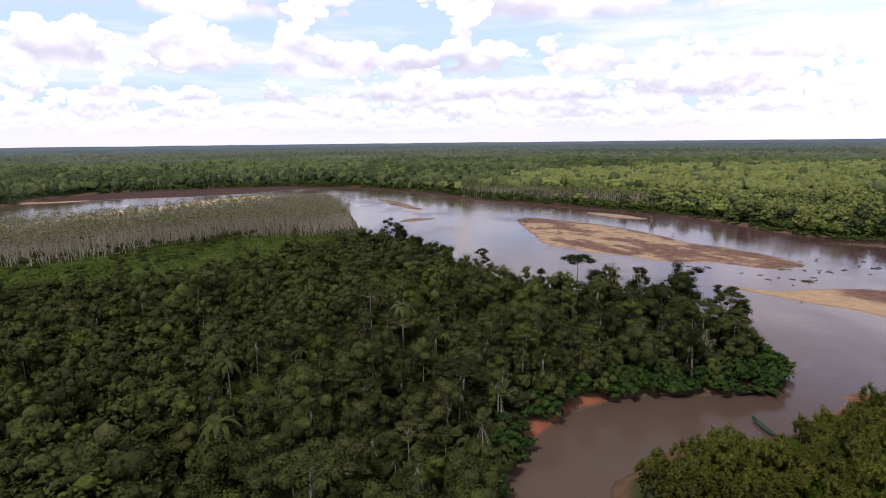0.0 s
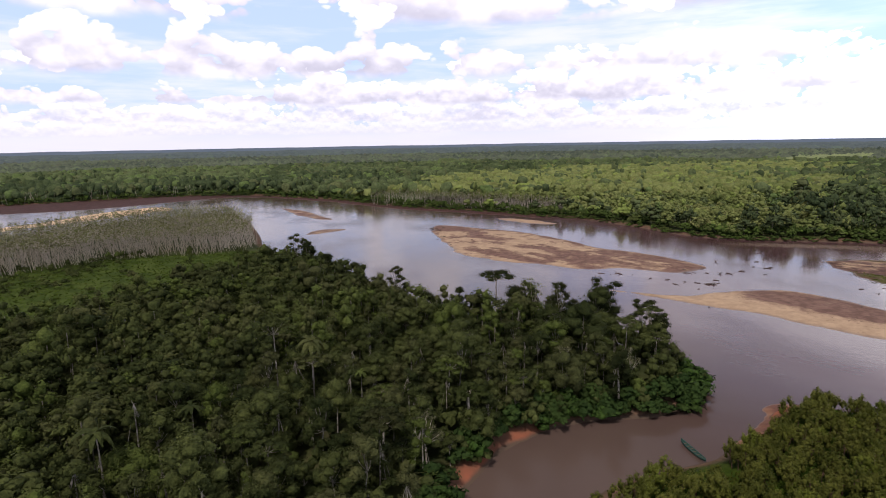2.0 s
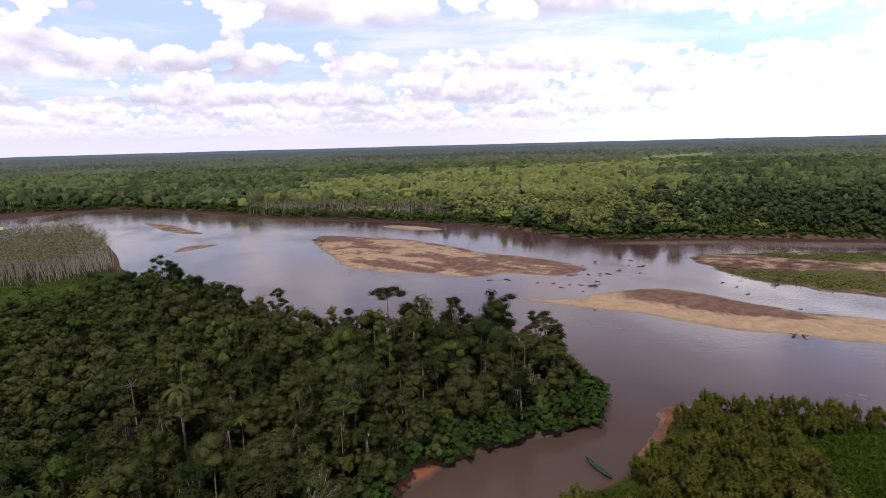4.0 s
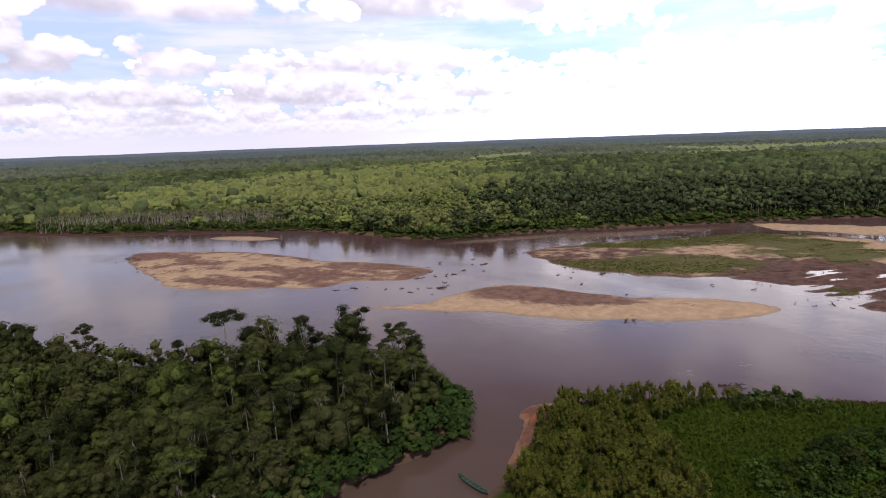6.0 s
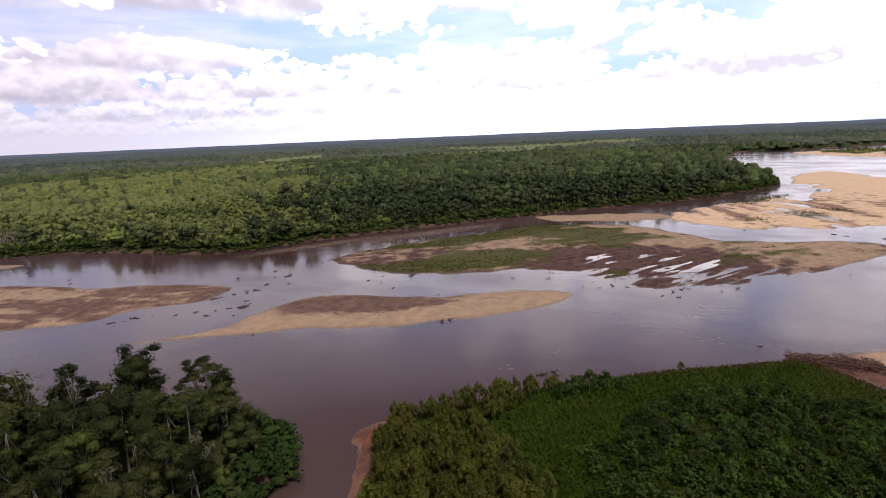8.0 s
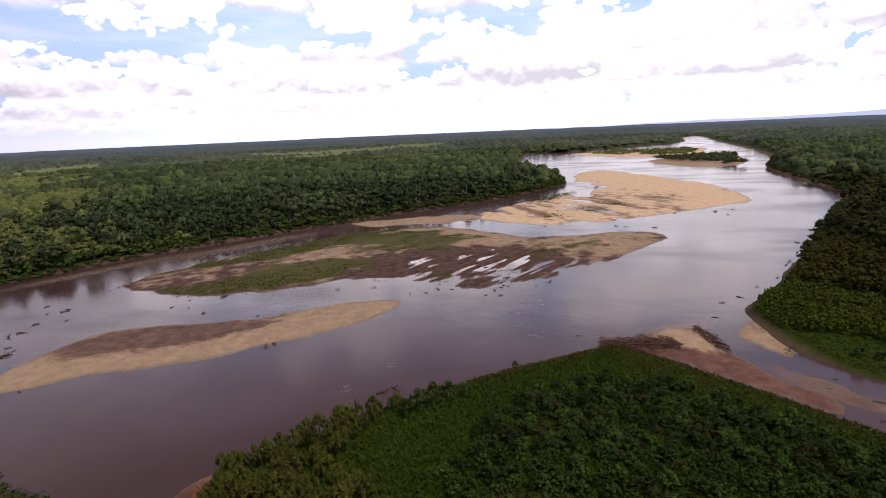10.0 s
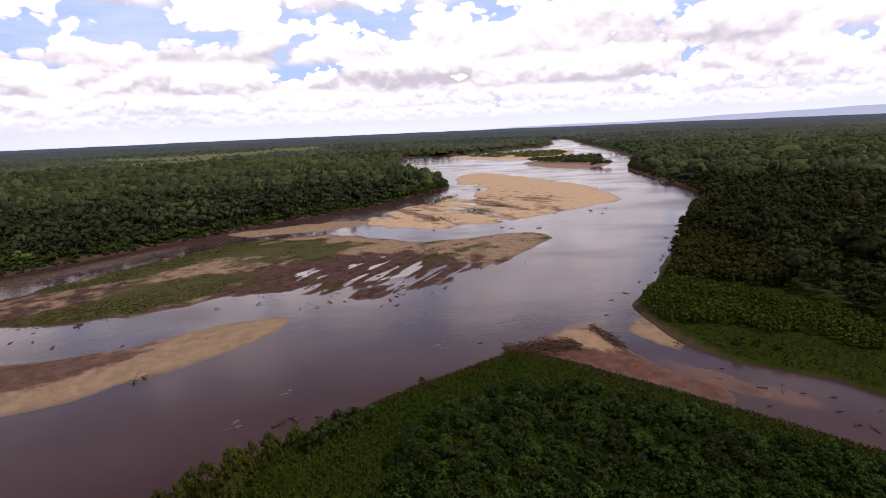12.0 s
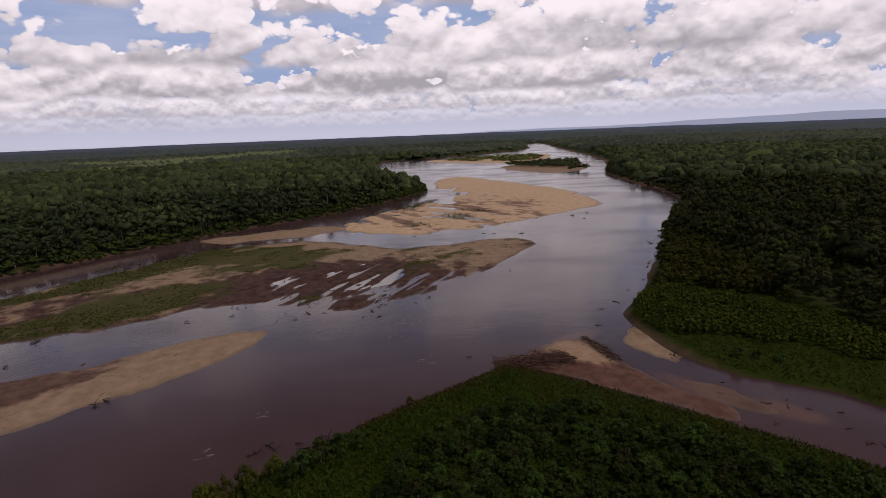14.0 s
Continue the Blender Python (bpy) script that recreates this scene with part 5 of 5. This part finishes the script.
for x, y, k in ((136, 85, 1.5), (139, 82, 1.25), (133, 88, 1.3), (141, 78, 1.0), (130, 90, 1.1)):
    B_KINDS[2].plant(x, y, float(land_height(np.array([x]), np.array([y]))[0][0]) - 0.2, k, 2.0 * k)
x, y = scatter(55, 165, -40, 85, 2.9, 0.9)
k = inside_by(x, y, BUSHES) + fbm(x, y, 16, 3, 3) * 11 > 3.5
x, y = x[k], y[k]
z = land_height(x, y)[0]
pri = np.argsort(-x)
for i in pri[:280]:
    B_KINDS[int(rng.integers(4))].plant(x[i], y[i], z[i] - 0.2, rng.uniform(0.65, 1.15), rng.uniform(0, math.tau), rng.uniform(0.75, 1.15))
r = pri[280:]
if len(r):
    shrubs("bushes", "dense broadleaf bushes on the spit", x[r], y[r], 2.6, 4.2, 3.0, 4.8, ["bush"], 60, 0.13, LEAF_SCRUB)


# pale slender trees of the flooded flat
def pole_trees(label, outline, count, hmin, hmax, lean, thick, tuft):
    x, y = pick(outline, count, 0.0)
    z = land_height(x, y)[0]
    k = len(x)
    h = rng.uniform(hmin, hmax, k)
    lx, ly = (lean[0] + rng.normal(0, 0.19, k)) * h, (lean[1] + rng.normal(0, 0.19, k)) * h
    v, f = [], []
    r = thick * rng.uniform(0.6, 1.3, k)
    ring3 = [(math.cos(q), math.sin(q)) for q in (0.4, 2.5, 4.6)]
    low = np.stack([np.stack([x + c * r, y + s * r, z - 0.3], 1) for c, s in ring3], 1)
    high = np.stack([np.stack([x + lx + c * r * 0.6, y + ly + s * r * 0.6, z + h], 1) for c, s in ring3], 1)
    tv = np.concatenate([low, high], 1).reshape(-1, 3)
    i = np.arange(k)[:, None] * 6
    tf = np.concatenate([i + np.array(q) for q in ((0, 1, 4, 3), (1, 2, 5, 4), (2, 0, 3, 5))])
    m = tuft
    at = rng.uniform(0.88, 1.04, (k, m))
    c = np.stack([x[:, None] + lx[:, None] * at, y[:, None] + ly[:, None] * at, z[:, None] + h[:, None] * at], -1).reshape(-1, 3) + rng.normal(0, 0.9, (k * m, 3))
    lv, lf = leaf_quads(c, np.tile((0, 0, 1.0), (k * m, 1)), rng.uniform(0.8, 1.7, k * m), 0.3)
    tint = np.concatenate([np.full(len(tv), 0.5), np.repeat(np.clip(0.5 + fbm(x, y, 40, 3, 3), 0, 1), 4 * m)])
    me = mesh_of("pole_trees", np.concatenate([tv, lv]), np.concatenate([tf, lf + len(tv)]), [PALE_BARK, CANE_LEAF], False, {"tint": tint}, np.concatenate([np.zeros(len(tf)), np.ones(len(lf))]), None,
                 np.concatenate([np.zeros((len(tv), 3)), crown_normals(np.tile((0.0, 0.0, 1.0), (k * m, 1)), 0.45)]))
    return tagged(new("pole_trees", me), label, "trees", kind="stuff")


POLES = spline([(-60, 366), (-66, 410), (-78, 450), (-89, 486), (-111, 509), (-160, 498), (-218, 427), (-255, 385), (-301, 352), (-360, 300), (-300, 262), (-210, 264), (-178, 282), (-156, 322), (-120, 348), (-85, 350)])
pole_trees("stand of slender pale-trunked young trees with thin olive tops", POLES, 12500, 10.5, 14.5, (-0.10, 0.0), 0.14, 5)
pole_trees("pale-trunked slender trees along the far bank", POLES_F, 2200, 9, 12, (0.0, 0.0), 0.16, 7)
POLES_W = spline([(-415, 708), (-356, 748), (-289, 768), (-230, 787), (-165, 780), (-160, 792), (-230, 802), (-290, 783), (-360, 765), (-425, 722)])
pole_trees("pale-trunked slender trees along the far bank", POLES_W, 500, 9, 13, (0.0, 0.0), 0.16, 6)
x, y = pick(spline([(900, -190), (1061, -75), (1135, -220), (960, -185), (900, -140)]), 420, 3)
woods("island_scrub", "low trees on the far river island", x, y, np.full(len(x), 1.0), rng.uniform(5, 9, len(x)), rng.uniform(8, 12, len(x)), ["dome"], 22, 0.3, LEAF_FAR)
x, y = pick(spline([(1340, 20), (1440, -120), (1440, -220), (1300, -190), (1200, -120)]), 220, 5)
woods("island_scrub", "low scrub on the far sandbar", x, y, np.full(len(x), 0.8), rng.uniform(2, 4, len(x)), rng.uniform(12, 20, len(x)), ["dome"], 18, 0.3, LEAF_YOUNG)


for x, y, k in ((179, -22, 0.9), (177, -26, 0.7), (174, -31, 0.8)):
    B_KINDS[0].plant(x, y, float(land_height(np.array([x]), np.array([y]))[0][0]) - 0.2, k, 1.0 + k)


# ---- still pools on the mud flats ----
def pool(points, z, label):
    o = spline(points, 6)
    c = o.mean(0)
    v = [(c[0], c[1], z)] + [(px, py, z) for px, py in o]
    m = len(o)
    me = mesh_of("pool", v, [(0, 1 + i, 1 + (i + 1) % m) for i in range(m)], [POOL])
    return tagged(new("pool", me), label, "pool", "pools on the mud flats", "structure")


POOL = plain_material("still_pool_water", (0.10, 0.062, 0.05), (0.12, 0.075, 0.06), 0.1, 0.03)
pool([(274, 92), (277, 114), (286, 132), (298, 136), (314, 126), (328, 104), (328, 82), (316, 66), (302, 64), (286, 74)], 0.10, "still shallow pools between streaks of wet mud")

# ---- foam on the current ----
FOAM = plain_material("pale_river_foam", (0.26, 0.22, 0.23), (0.42, 0.37, 0.38), 1.5, 0.6)
for x0, y0, m, spread in ((227, 69, 9, 4.5), (191, 64, 7, 3.0), (146, 111, 6, 2.0), (164, 105, 4, 3.0), (215, 76, 5, 3.0)):
    v, f = [], []
    for i in range(m):
        cx, cy, a = x0 + rng.normal(0, spread * 0.6), y0 + rng.normal(0, spread * 0.6), radians(125) + rng.normal(0, 0.25)
        half, wide, base = rng.uniform(0.4, 1.2), rng.uniform(0.04, 0.10), len(v)
        for t in np.linspace(-1, 1, 7):
            w, q = wide * (1 - t * t) + 0.01, 0.25 * math.sin(t * 2.2 + i)
            px, py = cx + math.cos(a) * half * t - math.sin(a) * q, cy + math.sin(a) * half * t + math.cos(a) * q
            v += [(px - math.sin(a) * w, py + math.cos(a) * w, 0.015), (px, py, 0.05), (px + math.sin(a) * w, py - math.cos(a) * w, 0.015)]
        for k in range(6):
            b = base + 3 * k
            f += [(b, b + 1, b + 4, b + 3), (b + 1, b + 2, b + 5, b + 4)]
    tagged(new("foam", mesh_of("foam", v, f, [FOAM], True)), "broken streaks of pale foam on a ripple", "foam", kind="stuff")


# ---- boat ----
def build_boat():
    """A long river canoe: narrow planked hull, gunwales, thwarts and a roof over the middle."""
    boat = tagged(new("river_canoe"), "long dark green wooden canoe moored at the bank", "boat")
    n = 17
    hull, rails = [], ([], [])
    for i in range(n):
        u = i / (n - 1) * 2 - 1
        w = 0.62 * (1 - abs(u) ** 3.0) + 0.05
        rise = 0.42 * abs(u) ** 3
        y = u * 4.6
        sec = [(-w, rise + 0.55), (-w * 0.92, rise + 0.2), (-w * 0.55, rise - 0.12), (w * 0.55, rise - 0.12), (w * 0.92, rise + 0.2), (w, rise + 0.55),
               (w * 0.9, rise + 0.53), (w * 0.8, rise + 0.2), (w * 0.48, rise - 0.04), (-w * 0.48, rise - 0.04), (-w * 0.8, rise + 0.2), (-w * 0.9, rise + 0.53)]
        hull += [(x, y, z) for x, z in sec]
        rails[0].append((-w, y, rise + 0.57)), rails[1].append((w, y, rise + 0.57))
    f = []
    for i in range(n - 1):
        for k in range(12):
            f.append((i * 12 + k, i * 12 + (k + 1) % 12, (i + 1) * 12 + (k + 1) % 12, (i + 1) * 12 + k))
    green = plain_material("green_boat_paint", (0.02, 0.06, 0.05), (0.03, 0.09, 0.07), 3.0, 0.5)
    teal = plain_material("pale_teal_trim", (0.03, 0.075, 0.065), (0.05, 0.11, 0.10), 3.0, 0.5)
    wood = plain_material("worn_plank", (0.10, 0.07, 0.045), (0.18, 0.13, 0.09), 5.0, 0.8)
    part("hull", mesh_of("hull", hull, f, [green], True), boat)
    for r in rails:
        part("gunwale", mesh_of("gunwale", *tube(r, [0.03] * n, 5), [teal], True), boat, "pale teal painted gunwale")
    for y in (-3.0, -1.8, -0.6, 0.6, 1.8, 3.0):
        bm = bmesh.new()
        bmesh.ops.create_cube(bm, size=1.0, matrix=Matrix.LocRotScale((0, y, 0.42), None, (1.0, 0.26, 0.05)))
        bmesh.ops.bevel(bm, geom=bm.edges[:], offset=0.012, segments=1, affect="EDGES")
        me = bpy.data.meshes.new("thwart")
        bm.to_mesh(me), bm.free()
        me.materials.append(wood)
        part("thwart", me, boat, "worn plank seat")
    boat.matrix_basis = Matrix.LocRotScale((66.6, 110.5, 0.12), Euler((0, 0, radians(2))), (0.8, 0.9, 0.9))


build_boat()


# ---- driftwood ----
def drift_mesh(length, thick, branches, name="driftwood", mat=None):
    pts = [(length * (t - 0.5), rng.normal(0, length * 0.02), 0.1 * length * rng.uniform(-0.3, 0.5) * t) for t in (0, 0.3, 0.65, 1.0)]
    pieces = [tube(pts, [thick, thick * 0.85, thick * 0.6, thick * 0.25], 6)]
    for _ in range(branches):
        t = rng.uniform(0.2, 0.95)
        b = Vector((length * (t - 0.5), 0, 0.05 * length * t))
        d = Vector((rng.uniform(0.0, 0.6), rng.normal(0, 0.8), rng.uniform(0.03, 0.40))).normalized() * length * rng.uniform(0.15, 0.4)
        pieces.append(tube([b, b + d * 0.6 + Vector((0, 0, 0.1)), b + d], [thick * 0.4, thick * 0.28, thick * 0.08], 4))
    return mesh_of(name, *merge(pieces), [mat or DRIFT], True)


SNAGS = [drift_mesh(rng.uniform(3, 7), rng.uniform(0.18, 0.32), int(b)) for b in (2, 4, 5, 3, 6, 1)]


def snag(x, y, size=1.0, turn=None, which=None, z=0.05):
    ob = tagged(new("driftwood", SNAGS[int(rng.integers(6)) if which is None else which]), "dark waterlogged snag lying in the shallow river", "driftwood", "snags in the river")
    ob.matrix_basis = Matrix.LocRotScale((x, y, z), Euler((rng.normal(0, 0.15), 0, rng.uniform(0, math.tau) if turn is None else turn)), (size * 0.48, size * 0.62, size * 0.85))


for x, y, s in ((131.8, 202.8, 0.8), (151.8, 235, 1.2), (149, 238, 0.8), (154, 233, 0.9), (242, 85, 1.0), (255.1, -18, 1.1), (192.6, 51.6, 0.6), (156, -16.4, 1.0), (237.8, 253, 1.4), (233, 250, 1.2), (62, 418, 1.8), (58, 425, 1.6),
                (257, 63, 1.2), (262, 70, 1.0), (250, 82, 0.9), (185, 190, 0.9), (190, 183, 1.0), (186, 202, 0.8), (201, 170, 0.7), (140, 246, 0.8), (134, 250, 0.8), (144, 228, 0.7), (160, 240, 0.9), (172, 250, 0.7), (120, 262, 0.7),
                (178, 152, 1.0), (176, 149, 0.9), (168, 262, 0.9), (158, 262, 0.9), (220, 290, 1.1), (230, 283, 1.0), (262, 280, 1.0), (247, 275, 0.9), (143, -27, 1.2), (137, -27, 1.2), (135, -29, 1.0), (157, -22, 0.7), (150, -30, 0.9),
                (168, -12, 0.9), (215, 6, 0.8), (232, 0, 0.8), (240, -8, 1.0), (292, -40, 1.2), (300, -44, 1.4), (270, -30, 1.1), (345, -62, 1.4), (392, 3, 1.2), (440, 8, 1.6), (430, 6, 1.4), (452, -18, 1.5), (426, 88, 1.3), (640, 30, 2.0)):
    snag(x, y, s)
for x0, y0, spread, m in ((150, 237, 5, 7), (171, 252, 6, 6), (196, 256, 9, 8), (121, 263, 5, 5), (205, 206, 8, 5), (236, 256, 6, 8), (300, 268, 14, 6), (60, 430, 8, 12), (240, 92, 9, 6), (262, 80, 6, 5), (430, 60, 20, 8), (470, -40, 16, 5), (152, -24, 5, 2), (140, -30, 6, 3), (186, -9, 3, 3), (350, 260, 14, 5)):
    for _ in range(m):
        snag(x0 + rng.normal(0, spread), y0 + rng.normal(0, spread), rng.uniform(0.5, 1.1) * (1 + math.hypot(x0, y0) / 900))
for x, y, size in ((147, 98, 1.5), (148, 92, 1.2), (149, 86, 1.6), (145, 101, 1.3), (146, 91, 1.0), (172, 150, 1.3), (174, 148, 1.0)):
    snag(x, y, size, z=0.25)
for i in range(95):
    snag(288 + rng.normal(0, 24), 104 + rng.normal(0, 26), rng.uniform(0.3, 0.75), z=0.25)
for i in range(30):
    snag(62 + rng.normal(0, 9) + 90 * rng.uniform(0, 1) ** 2, 415 - 95 * rng.uniform(0, 1) + rng.normal(0, 9), rng.uniform(0.5, 1.0), z=0.7)
LOGS = [drift_mesh(rng.uniform(3.5, 6.5), rng.uniform(0.15, 0.28), int(rng.integers(0, 4)), "log", JAM) for _ in range(8)]


def log_jam(label, x, y, z, along, across, turn, count, lie, twigs):
    """Stranded logs heaped over a mat of twigs."""
    jam = tagged(new("driftwood_pile"), label, "driftwood pile", "log jams on the point")
    jam.matrix_basis = Matrix.LocRotScale((x, y, z), Euler((0, 0, radians(turn))), (1, 1, 1))
    pieces = []
    for i in range(twigs):
        c = Vector((rng.uniform(-1, 1) * along, rng.normal(0, 0.5) * across, 0.1 + abs(rng.normal(0, 0.25))))
        d = Vector((rng.normal(0, 1), rng.normal(0, 1), rng.normal(0, 0.2))).normalized() * rng.uniform(0.6, 1.5)
        pieces.append(tube([c - d, c, c + d], [0.09, 0.08, 0.03], 4))
    tagged(part("twig_mat", mesh_of("twig_mat", *merge(pieces), [JAM], True), jam), kind="stuff")
    for i in range(count):
        u = rng.uniform(-1, 1)
        p = (u * along, rng.normal(0, 0.5) * across * (1.1 - 0.6 * u * u), 0.15 + abs(rng.normal(0, 0.35)))
        lg = part("log", LOGS[i % 8], jam)
        lg.matrix_basis = Matrix.LocRotScale(p, Euler((rng.normal(0, 0.2), rng.normal(0, 0.12), radians(lie) + rng.normal(0, 0.45))), (rng.uniform(0.5, 0.95),) * 3)


log_jam("wide mat of stranded brown logs on the sandy point", 185.5, 33.5, 0.75, 11.0, 5.0, 100, 170, -25, 420)
log_jam("spiky ridge of stranded dark logs on bare sand", 193.0, 12.0, 0.5, 10.0, 1.6, 14, 46, 0, 90)
